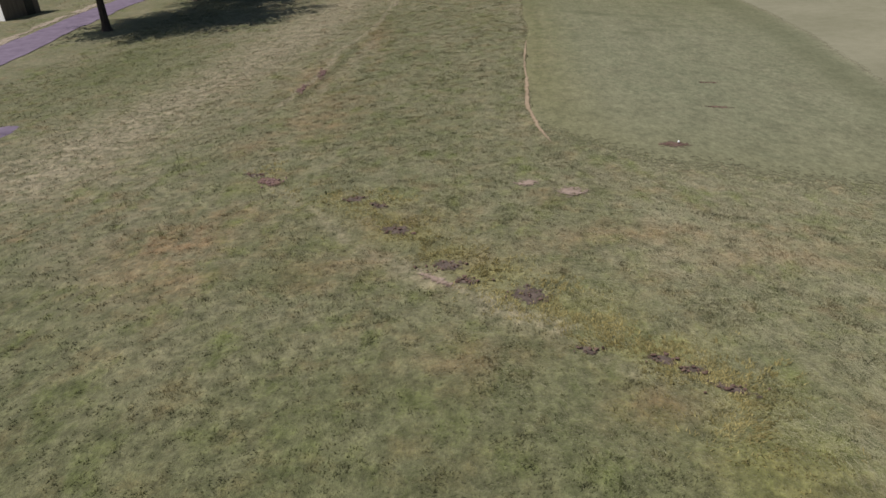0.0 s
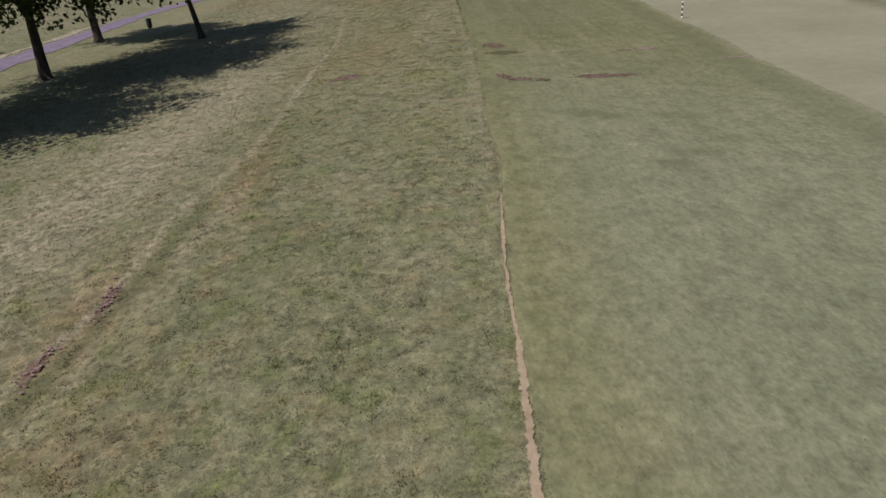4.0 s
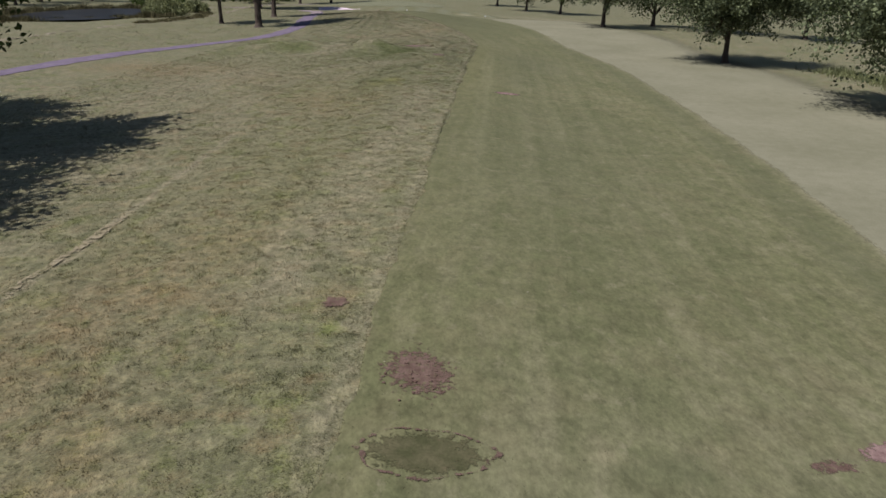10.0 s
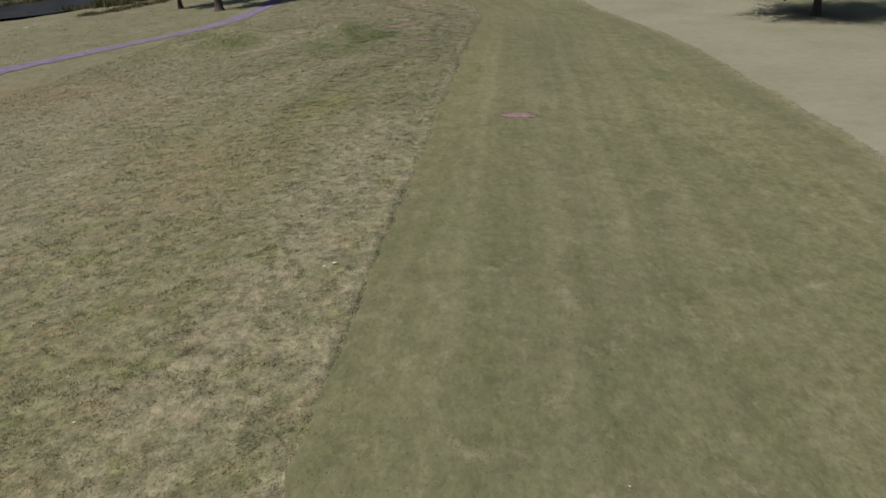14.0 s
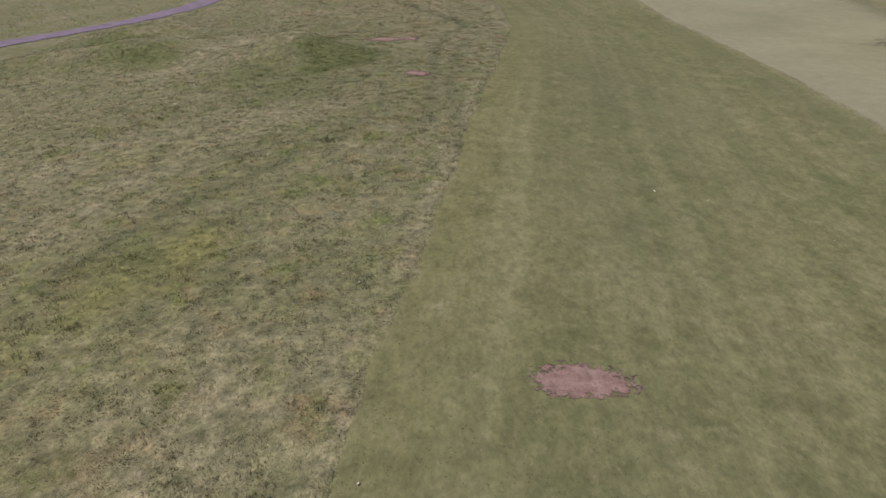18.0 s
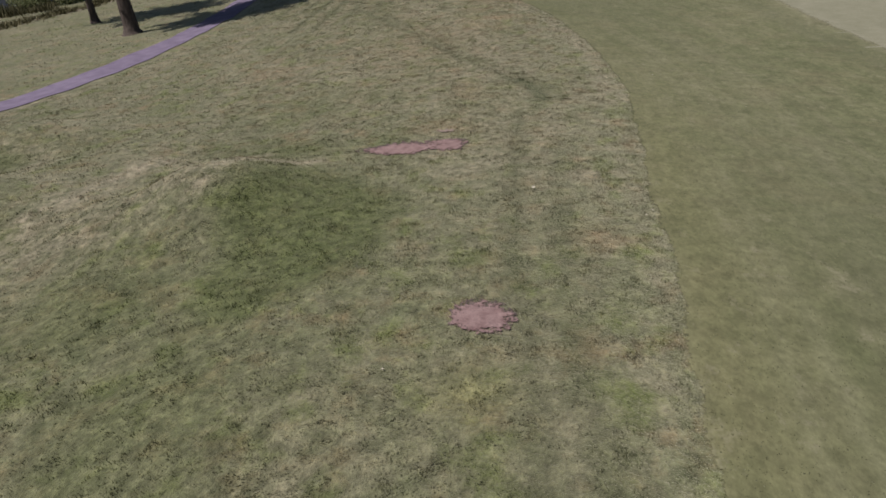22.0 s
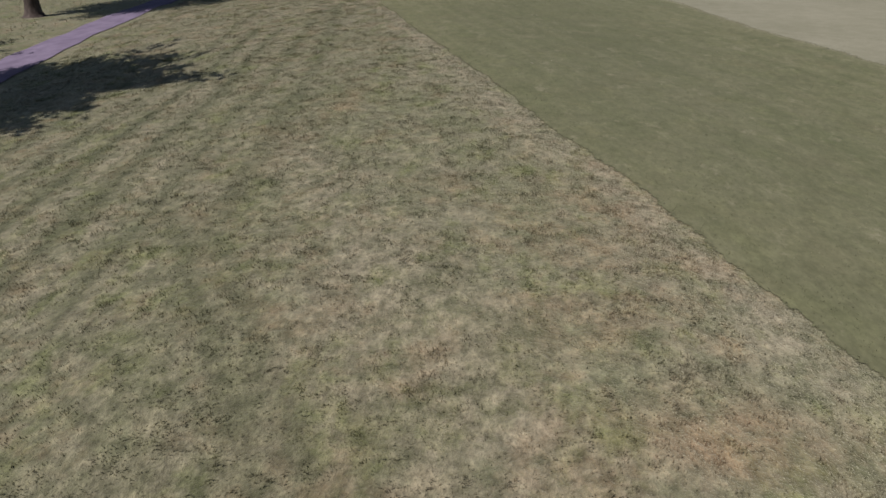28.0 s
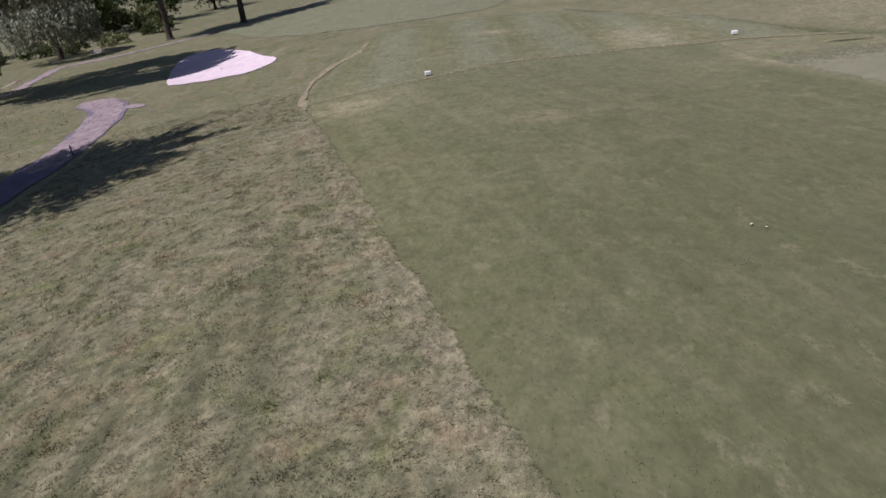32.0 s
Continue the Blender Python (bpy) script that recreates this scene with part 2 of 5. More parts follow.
def grass_fairway():
    n = Nodes("fairway_grass", 1.0, 0.05)
    n.bsdf.inputs["Sheen Weight"].default_value = 0.15
    n.bsdf.inputs["Sheen Tint"].default_value = (0.62, 0.56, 0.38, 1)
    uv = n.attribute("UVMap").outputs["Vector"]
    patch = n.noise(0.16, 4, 0.6, stretch=(1.3, 0.7, 1))
    clump = n.noise(1.1, 4, 0.65)
    streak = n.noise(1.0, 3, 0.55, src=uv, stretch=(1.7, 0.035, 1))
    cross = n.noise(1.0, 4, 0.7, stretch=(1.1, 0.45, 1))
    grain = n.noise(10.0, 3, 0.65, stretch=(1.15, 0.7, 1))
    v = n.math("ADD", n.math("MULTIPLY", patch, 0.28), n.math("ADD", n.math("MULTIPLY", clump, 0.28), n.math("ADD", n.math("MULTIPLY", streak, 0.29), n.math("MULTIPLY", cross, 0.18))))
    col = n.ramp(v, (0.37, (0.098, 0.105, 0.049)), (0.50, (0.131, 0.129, 0.066)), (0.63, (0.182, 0.169, 0.098)))
    hue = n.noise(0.4, 4, 0.7)
    col = n.mix(n.math("MULTIPLY", n.math("SUBTRACT", hue, 0.5, True), 3.0, True), col, (0.152, 0.134, 0.074))
    tone = n.attribute("tone").outputs["Fac"]
    col = n.mix(n.math("MULTIPLY", tone, 0.95), col, (0.184, 0.187, 0.133))
    band = n.attribute("band").outputs["Fac"]
    col = n.mix(n.math("MULTIPLY", band, n.math("ADD", clump, 0.15), True), col, (0.158, 0.147, 0.070))
    lane = n.attribute("lane").outputs["Fac"]
    col = n.mix(n.math("MULTIPLY", lane, n.math("MULTIPLY", clump, 1.1), True), col, (0.200, 0.190, 0.108))
    pale = n.attribute("pale").outputs["Fac"]
    col = n.mix(n.math("MULTIPLY", pale, n.math("ADD", n.math("MULTIPLY", clump, 0.9), 0.5), True), col, (0.262, 0.231, 0.163))
    fade = n.attribute("fade").outputs["Fac"]
    col = n.mix(n.math("MULTIPLY", fade, n.math("ADD", n.math("MULTIPLY", clump, 1.4), 0.2), True), col, (0.162, 0.157, 0.092))
    wear = n.attribute("wear").outputs["Fac"]
    col = n.mix(n.math("MULTIPLY", wear, n.math("MULTIPLY", n.math("SUBTRACT", clump, 0.32, True), 3.2, True), True), col, (0.37, 0.31, 0.20))
    spots = n.noise(0.75, 3, 0.7)
    col = n.mix(0.5, col, n.ramp(spots, (0.36, grey(0.78)), (0.46, grey(1.0)), (0.62, grey(1.15))), "MULTIPLY")
    fine = n.noise(3.4, 4, 0.7, stretch=(1.1, 0.7, 1))
    col = n.mix(0.8, col, n.ramp(fine, (0.34, grey(0.74)), (0.5, grey(1.0)), (0.66, grey(1.24))), "MULTIPLY")
    shade = n.ramp(grain, (0.32, grey(0.74)), (0.68, grey(1.24)))
    col = n.mix(0.6, col, shade, "MULTIPLY")
    damp = n.attribute("damp").outputs["Fac"]
    col = n.mix(n.math("MULTIPLY", damp, n.math("MULTIPLY", n.math("SUBTRACT", clump, 0.2, True), 3.4, True), True), col, (0.094, 0.098, 0.055))
    scuff = n.noise(1.15, 6, 0.80, stretch=(1.1, 0.8, 1))
    col = n.mix(n.math("MULTIPLY", n.math("MULTIPLY", n.math("SUBTRACT", scuff, 0.565, True), 5.0, True), n.math("SUBTRACT", 1.0, tone, True)), col, (0.235, 0.212, 0.136))
    n.bump(grain, 0.35, 0.03)
    n.ragged(6.0)
    return n.done(col)


def grass_pale():
    n = Nodes("pale_mown_grass", 1.0, 0.05)
    patch, clump = n.noise(0.12, 4), n.noise(1.3, 4, 0.6)
    col = n.ramp(n.math("ADD", n.math("MULTIPLY", patch, 0.6), n.math("MULTIPLY", clump, 0.4)), (0.36, (0.188, 0.179, 0.120)), (0.64, (0.245, 0.229, 0.162)))
    grain = n.noise(12.0, 3, 0.6)
    col = n.mix(0.6, col, n.ramp(grain, (0.3, grey(0.85)), (0.7, grey(1.12))), "MULTIPLY")
    n.bump(grain, 0.25, 0.02)
    n.ragged(5.0)
    return n.done(col)


def two_tone(name, a, b, scale=6.0, rough=0.85, spec=0.2, strength=0.4, distance=0.02, stretch=None, fine=40.0, islands=0.0, mixed=None, share=0.5, broken=0.0):
    """A surface of two mixed tones with fine grain and relief."""
    n = Nodes(name, rough, spec)
    big = n.noise(scale, 4, 0.6, stretch=stretch)
    small = n.noise(fine, 3, 0.6, stretch=stretch)
    col = n.ramp(big, (0.32, a), (0.68, b))
    col = n.mix(0.7, col, n.ramp(small, (0.3, grey(0.78)), (0.7, grey(1.18))), "MULTIPLY")
    if mixed:
        col = n.mix(n.math("MULTIPLY", n.math("SUBTRACT", n.noise(scale * 1.9, 5, 0.7), 1 - share), 6.0, True), col, mixed)
    if islands:
        col = n.mix(1.0, col, n.ramp(n.geo.outputs["Random Per Island"], (0.0, grey(1 - islands)), (1.0, grey(1 + islands))), "MULTIPLY")
    n.bump(n.math("ADD", big, n.math("MULTIPLY", small, 0.5)), strength, distance)
    if broken:
        n.ragged(broken)
    return n.done(col)


def leaf_material(name, dark, light, glow=0.35):
    n = Nodes(name, 0.65, 0.25)
    col = n.ramp(n.geo.outputs["Random Per Island"], (0.0, dark), (0.7, light), (1.0, tuple(min(1, c * 1.5) for c in light)))
    col = n.mix(0.6, col, n.ramp(n.noise(0.8, 2), (0.35, grey(0.7)), (0.65, grey(1.25))), "MULTIPLY")
    n.done(col)
    n.thin(col, glow)
    return n.mat


def water_material():
    n = Nodes("pond_water", 0.4, 0.02)
    n.bump(n.noise(2.5, 3), 0.15, 0.05)
    return n.done(n.ramp(n.noise(0.15, 3), (0.3, (0.016, 0.018, 0.022)), (0.7, (0.035, 0.034, 0.034))))


ROUGH, BLADES, FAIRWAY, PALE = grass_rough(False), grass_rough(True), grass_fairway(), grass_pale()
ASPHALT = two_tone("worn_asphalt", (0.130, 0.101, 0.142), (0.194, 0.154, 0.206), 1.2, 0.9, 0.2, 0.3, 0.01, fine=30)
FADED = two_tone("faded_pinkish_asphalt", (0.225, 0.172, 0.184), (0.325, 0.258, 0.266), 1.2, 0.9, 0.2, 0.3, 0.01, fine=30, broken=3.0)
GRAVEL = two_tone("dry_earth_verge", (0.235, 0.192, 0.146), (0.335, 0.280, 0.222), 2.5, 0.95, 0.1, 0.5, 0.02, broken=2.5)
EDGE_EARTH = two_tone("tan_edge_earth", (0.245, 0.183, 0.122), (0.335, 0.258, 0.180), 2.5, 0.95, 0.1, 0.6, 0.03, broken=5.0)
SAND = two_tone("pale_sand", (0.59, 0.465, 0.520), (0.72, 0.590, 0.635), 1.2, 0.95, 0.1, 0.4, 0.03, fine=14)
SOIL = two_tone("bare_reddish_soil", (0.094, 0.058, 0.046), (0.176, 0.116, 0.096), 3.6, 0.95, 0.1, 0.8, 0.05, fine=22, mixed=(0.145, 0.130, 0.072), share=0.46, broken=6.0)
PINK_SOIL = two_tone("dry_pink_soil", (0.175, 0.108, 0.100), (0.280, 0.190, 0.174), 4.0, 0.95, 0.1, 0.8, 0.04, fine=22, mixed=(0.370, 0.285, 0.260), share=0.34, broken=6.0)
DARK_SOIL = two_tone("dark_soil", (0.070, 0.054, 0.046), (0.150, 0.116, 0.098), 4.0, 0.95, 0.1, 0.9, 0.06, fine=20, broken=6.0)
CRUMBLY = two_tone("crumbly_straw_pink_earth", (0.215, 0.160, 0.128), (0.330, 0.258, 0.212), 5.0, 1.0, 0.05, 0.8, 0.04, fine=20, broken=7.0)
STRAW = two_tone("dead_straw_grass", (0.240, 0.200, 0.130), (0.330, 0.280, 0.195), 3.0, 1.0, 0.05, 0.7, 0.04, fine=18, broken=4.0)
PRESSED = two_tone("pressed_brownish_grass", (0.068, 0.068, 0.034), (0.112, 0.100, 0.057), 2.5, 1.0, 0.05, 0.6, 0.04, fine=16, mixed=(0.150, 0.095, 0.070), share=0.38, broken=6.0)
BARK = two_tone("rough_bark", (0.055, 0.042, 0.036), (0.125, 0.098, 0.082), 5.0, 0.95, 0.1, 0.9, 0.06, stretch=(1, 1, 0.22), fine=18)
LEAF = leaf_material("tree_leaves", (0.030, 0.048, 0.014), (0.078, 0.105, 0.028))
# lighter copy of the tree leaves, with sunlight put into the colour
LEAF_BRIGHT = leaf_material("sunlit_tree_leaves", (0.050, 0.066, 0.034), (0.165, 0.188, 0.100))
WILLOW_LEAF = leaf_material("willow_leaves", (0.160, 0.170, 0.125), (0.360, 0.365, 0.280), 0.45)
SHRUB_LEAF = leaf_material("shrub_leaves", (0.110, 0.125, 0.055), (0.250, 0.260, 0.125))
REED = two_tone("dry_reeds", (0.080, 0.074, 0.036), (0.165, 0.145, 0.078), 0.6, 0.95, 0.1, islands=0.35)
WHITE_PAINT = two_tone("weathered_white_paint", (0.76, 0.75, 0.74), (0.86, 0.85, 0.84), 3.0, 0.6, 0.3, 0.1, 0.004)
BLACK_PAINT = two_tone("black_paint", (0.014, 0.014, 0.016), (0.026, 0.026, 0.028), 5.0, 0.5, 0.4, 0.1, 0.003)
DARK_PLASTIC = two_tone("dark_green_plastic", (0.014, 0.018, 0.018), (0.026, 0.031, 0.030), 4.0, 0.55, 0.4, 0.1, 0.004)
GREY_WOOD = two_tone("weathered_grey_boards", (0.130, 0.115, 0.105), (0.210, 0.190, 0.175), 3.0, 0.9, 0.2, 0.5, 0.01, stretch=(1, 1, 0.15))
BENCH_WOOD = two_tone("bleached_bench_wood", (0.50, 0.46, 0.40), (0.66, 0.62, 0.55), 5.0, 0.85, 0.2, 0.4, 0.006, stretch=(0.2, 1, 1))
IRON = two_tone("dark_iron", (0.030, 0.030, 0.032), (0.055, 0.053, 0.050), 6.0, 0.5, 0.5, 0.2, 0.004)
PALE_LEAF = two_tone("bleached_fallen_leaf", (0.42, 0.37, 0.29), (0.62, 0.56, 0.46), 20.0, 0.8, 0.2, 0.3, 0.004)
WATER = water_material()
TUSSOCK = leaf_material("tussock_blades", (0.225, 0.196, 0.078), (0.360, 0.305, 0.132), 0.45)
TURF_STEMS = leaf_material("fairway_stem_tips", (0.120, 0.123, 0.063), (0.168, 0.162, 0.092), 0.4)


# ---- mesh helpers ----
def mesh_of(name, verts, faces, mat, smooth=False):
    """A mesh from arrays: verts (n, 3) and faces (m, 3 or 4)."""
    verts, faces = np.asarray(verts, np.float32), np.asarray(faces, np.int32)
    me = bpy.data.meshes.new(name)
    k = faces.shape[1]
    me.vertices.add(len(verts))
    me.vertices.foreach_set("co", verts.ravel())
    me.loops.add(faces.size)
    me.loops.foreach_set("vertex_index", faces.ravel())
    me.polygons.add(len(faces))
    me.polygons.foreach_set("loop_start", np.arange(0, faces.size, k, dtype=np.int32))
    me.polygons.foreach_set("use_smooth", np.full(len(faces), smooth))
    me.update(calc_edges=True)
    me.materials.append(mat)
    return me


def floats(me, name, values):
    me.attributes.new(name, "FLOAT", "POINT").data.foreach_set("value", np.asarray(values, np.float32))


def part(name, bm, mat, parent, label="", smooth=False):
    """Links a bmesh, or a ready mesh, as one object under a thing."""
    if isinstance(bm, bmesh.types.BMesh):
        me = bpy.data.meshes.new(name)
        bm.to_mesh(me)
        bm.free()
        me.materials.append(mat)
        if smooth:
            me.polygons.foreach_set("use_smooth", np.full(len(me.polygons), True))
    else:
        me = bm
    ob = new(name, me)
    ob.parent = parent
    return tagged(ob, label)


def thing(name, x, y, z, label, category, group="", rz=0.0, kind=""):
    ob = new(name)
    ob.matrix_world = pose(x, y, z, 0, 0, rz)
    ob.empty_display_size = 0.2
    return tagged(ob, label, category, group, kind)


def box(sx, sy, sz, cx=0.0, cy=0.0, cz=0.0, bevel=0.0, turn=None):
    bm = bmesh.new()
    bmesh.ops.create_cube(bm, size=1)
    bmesh.ops.scale(bm, vec=(sx, sy, sz), verts=bm.verts)
    if bevel:
        bmesh.ops.bevel(bm, geom=bm.edges[:], offset=bevel, segments=2, affect="EDGES", profile=0.6)
    if turn is not None:
        bmesh.ops.transform(bm, matrix=turn, verts=bm.verts)
    bmesh.ops.translate(bm, vec=(cx, cy, cz), verts=bm.verts)
    return bm


def round_post(r0, r1, z0, z1, n=14, bevel=0.0, cx=0.0, cy=0.0):
    bm = bmesh.new()
    bmesh.ops.create_cone(bm, cap_ends=True, segments=n, radius1=r0, radius2=r1, depth=z1 - z0)
    if bevel:
        rim = [e for e in bm.edges if abs(e.verts[0].co.z - e.verts[1].co.z) < 1e-5]
        bmesh.ops.bevel(bm, geom=rim, offset=bevel, segments=2, affect="EDGES", profile=0.5)
    bmesh.ops.translate(bm, vec=(cx, cy, (z0 + z1) / 2), verts=bm.verts)
    return bm


def sheet(name, xs, ys, lift, mat, uv=True, flip=False, skirt=False):
    """A sheet over the terrain from rows of x and y of equal length (arrays of shape rows x columns)."""
    rows, cols = xs.shape
    z = terrain(xs, ys) + lift
    if skirt:
        for border in ((0, slice(None)), (-1, slice(None)), (slice(None), 0), (slice(None), -1)):
            z[border] = terrain(xs[border], ys[border]) - 0.012
    verts = np.stack([xs, ys, z], -1).reshape(-1, 3)
    i = np.arange(rows * cols).reshape(rows, cols)
    faces = np.stack([i[:-1, :-1], i[:-1, 1:], i[1:, 1:], i[1:, :-1]], -1).reshape(-1, 4)
    me = mesh_of(name, verts, faces[:, ::-1] if flip else faces, mat, True)
    if uv:
        layer = me.uv_layers.new(name="UVMap")
        flat = np.stack([(xs - xs[:, :1]).ravel(), ys.ravel()], -1)
        idx = np.empty(len(me.loops), np.int32)
        me.loops.foreach_get("vertex_index", idx)
        layer.data.foreach_set("uv", flat[idx].astype(np.float32).ravel())
    return me


def wobble(v, seed, size=0.12):
    """Uneven edge: sums of sines of the length along it."""
    r = np.random.RandomState(seed)
    out = np.zeros_like(v)
    for f in (0.35, 0.9, 2.3, 5.1, 9.7):
        out = out + np.sin(v * f * (0.8 + 0.4 * r.rand()) + r.rand() * 6.3) * size / (1 + f * 0.45)
    return out


def ribbon(name, pts, width, lift, mat, step=0.5, cols=3, seed=1, ragged=0.05, taper=True, swell=None, edge=None):
    """A strip of the given width along plan points, lying on the terrain."""
    p = np.array(pts, float)
    d = np.r_[0, np.cumsum(np.hypot(*np.diff(p, axis=0).T))]
    s = np.arange(0, d[-1] + step / 2, step)
    sm = lambda c: (np.interp(s - 1.0, d, c) + 2 * np.interp(s, d, c) + np.interp(s + 1.0, d, c)) / 4
    x, y = sm(p[:, 0]), sm(p[:, 1])
    tx, ty = np.gradient(x), np.gradient(y)
    ln = np.hypot(tx, ty)
    nx, ny = ty / ln, -tx / ln
    half = np.full_like(s, width / 2)
    if swell:
        half = half * np.interp(y, *swell)
    if taper:
        half = half * np.clip(np.minimum(s, s[-1] - s) / 1.5, 0.15, 1)
    left, right = -half - wobble(s, seed, ragged), half + wobble(s, seed + 7, ragged)
    w = np.linspace(0, 1, cols + 1)[None, :]
    off = left[:, None] * (1 - w) + right[:, None] * w
    me = sheet(name, x[:, None] + nx[:, None] * off, y[:, None] + ny[:, None] * off, lift, mat)
    floats(me, "edge", (0.3 + 0.7 * np.abs(2 * w - 1) + 0 * off).ravel() if edge is None else np.full(off.size, edge))
    return me


def patch(name, cx, cy, rx, ry, rz, lift, mat, seed, ragged=0.22, rings=6, n=96, dip=0.03, base=0.0):
    """An uneven flat patch with a slightly sunken middle."""
    r = np.random.RandomState(seed)
    a = np.linspace(0, 2 * np.pi, n, endpoint=False)
    rad = np.ones(n)
    for k in range(2, 9):
        rad += ragged * np.sin(k * a + r.rand() * 6.3) * r.uniform(0.3, 1) / k**0.7
    jag = r.randn(n) * 0.5 + r.randn(n // 3).repeat(3)
    rad += ragged * 0.2 * jag
    c, s = math.cos(radians(rz)), math.sin(radians(rz))
    q = np.linspace(0.0, 1, rings + 1)[1:]
    rr = 1 + (rad[None] - 1) * q[:, None] ** 2
    px = rx * rr * q[:, None] * np.cos(a)[None]
    py = ry * rr * q[:, None] * np.sin(a)[None]
    x, y = cx + c * px - s * py, cy + s * px + c * py
    z = terrain(x, y) + lift + dip * (q[:, None] ** 2 - 1) * 0.4 + 0.010 * r.randn(*x.shape) * (q[:, None] < 1) * q[:, None]
    z[-1] = terrain(x[-1], y[-1]) - 0.004
    verts = np.vstack([[[cx, cy, zt(cx, cy) + lift - dip * 0.4]], np.stack([x, y, z], -1).reshape(-1, 3)])
    f = []
    for j in range(n):
        k = (j + 1) % n
        f.append((0, 1 + j, 1 + k, 1 + k))
        for i in range(rings - 1):
            b = 1 + i * n
            f.append((b + j, b + n + j, b + n + k, b + k))
    me = bpy.data.meshes.new(name)
    me.from_pydata(verts.tolist(), [], [t[:3] if t[2] == t[3] else t for t in f])
    floats(me, "edge", np.r_[base, base + (1 - base) * np.repeat(q, n)])
    me.polygons.foreach_set("use_smooth", np.full(len(me.polygons), True))
    me.materials.append(mat)
    return me


def blobs(x, y, spots):
    v = np.zeros_like(np.asarray(x, float))
    for bx, by, rx, ry, k in spots:
        v = np.maximum(v, k * np.exp(-(((x - bx) / rx) ** 2) - ((y - by) / ry) ** 2))
    return v


# greener grass; on the mounds' near faces its darkness also paints their shade
LUSH_AND_SHADED = [(2.0, 178, 7, 10, 0.25), (-4.2, 14.8, 1.8, 1.2, 0.6), (4.2, 13.0, 2.6, 1.8, 0.3), (4.75, 18.35, 0.5, 0.35, 0.9), (6.0, 127, 8, 15, 0.32), (0.0, 28, 9, 24, 0.3), (1.6, 133.6, 3.0, 3.0, 0.75), (3.0, 143.5, 2.6, 1.8, 0.8), (3.0, 149.5, 4.0, 3.0, 0.45), (1.0, 3.0, 9, 6, 0.85), (-6, 143.2, 2.5, 1.6, 0.5), (5.6, 112.5, 1.6, 2.6, 0.6), (6.8, 144.6, 1.6, 0.7, 0.5), (4.8, 141.2, 1.6, 1.2, 0.5), (-20, 44, 5, 12, 0.6), (-12.6, 136, 4, 1.8, 0.6), (-8, 9, 7, 4, 0.4), (0.8, 132.5, 2.6, 4.0, 0.45), (-3.0, 129.5, 3, 3, 0.5), (-2, 27, 5, 5, 0.35), (-1, 7.5, 14, 7, 0.6), (-7, 127, 9, 7, 0.55), (-13, 131, 6, 5, 0.5), (-9.0, 12, 6, 5, 0.4), (-6.5, 137.6, 4.0, 2.0, 0.95), (-10.5, 145.4, 4.5, 2.0, 0.85), (2.6, 131.8, 2.2, 1.8, 0.5),
        (-14, 38, 7, 12, 0.45), (-4, 17, 3, 3, 0.4), (4.0, 24.0, 3.0, 3.0, 0.25), (-3.0, 50, 3, 9, 0.35),
        (-2.0, 112, 3, 4, 0.3), (-1.5, 69, 1.2, 7, 0.4), (-22, 60, 5, 18, 0.35), (2.0, 172, 2.0, 9, 0.3),
        (-1.0, 181, 1.6, 12, 0.3), (10.5, 147, 1.6, 6, 0.3)]
LIME = [(4.0, 82, 8, 24, 0.34), (2.0, 106, 9, 12, 0.28), (-6.0, 21.2, 1.0, 0.7, 0.6), (0.2, 15.2, 0.9, 0.7, 0.7), (5.3, 110.6, 0.8, 1.6, 1.0), (6.4, 113.0, 0.9, 1.6, 1.0), (4.4, 108.4, 1.0, 1.4, 0.6), (-2.2, 18.6, 1.4, 0.8, 0.7), (-0.9, 16.5, 1.1, 0.8, 0.8), (1.1, 13.9, 1.2, 0.8, 0.8), (2.9, 12.2, 1.2, 0.8, 0.8), (4.2, 10.7, 1.0, 0.7, 0.8), (5.3, 9.2, 0.9, 0.7, 0.8), (5.0, 7.6, 1.1, 1.2, 0.9), (4.4, 60.0, 1.6, 2.6, 0.7), (3.6, 49, 1.6, 2.5, 0.4),
        (3.5, 76, 2.5, 6, 0.4), (10.2, 130.6, 0.8, 0.7, 0.6), (1.0, 120.5, 2.2, 1.6, 0.4), (4.8, 100, 2.5, 4, 0.3)]
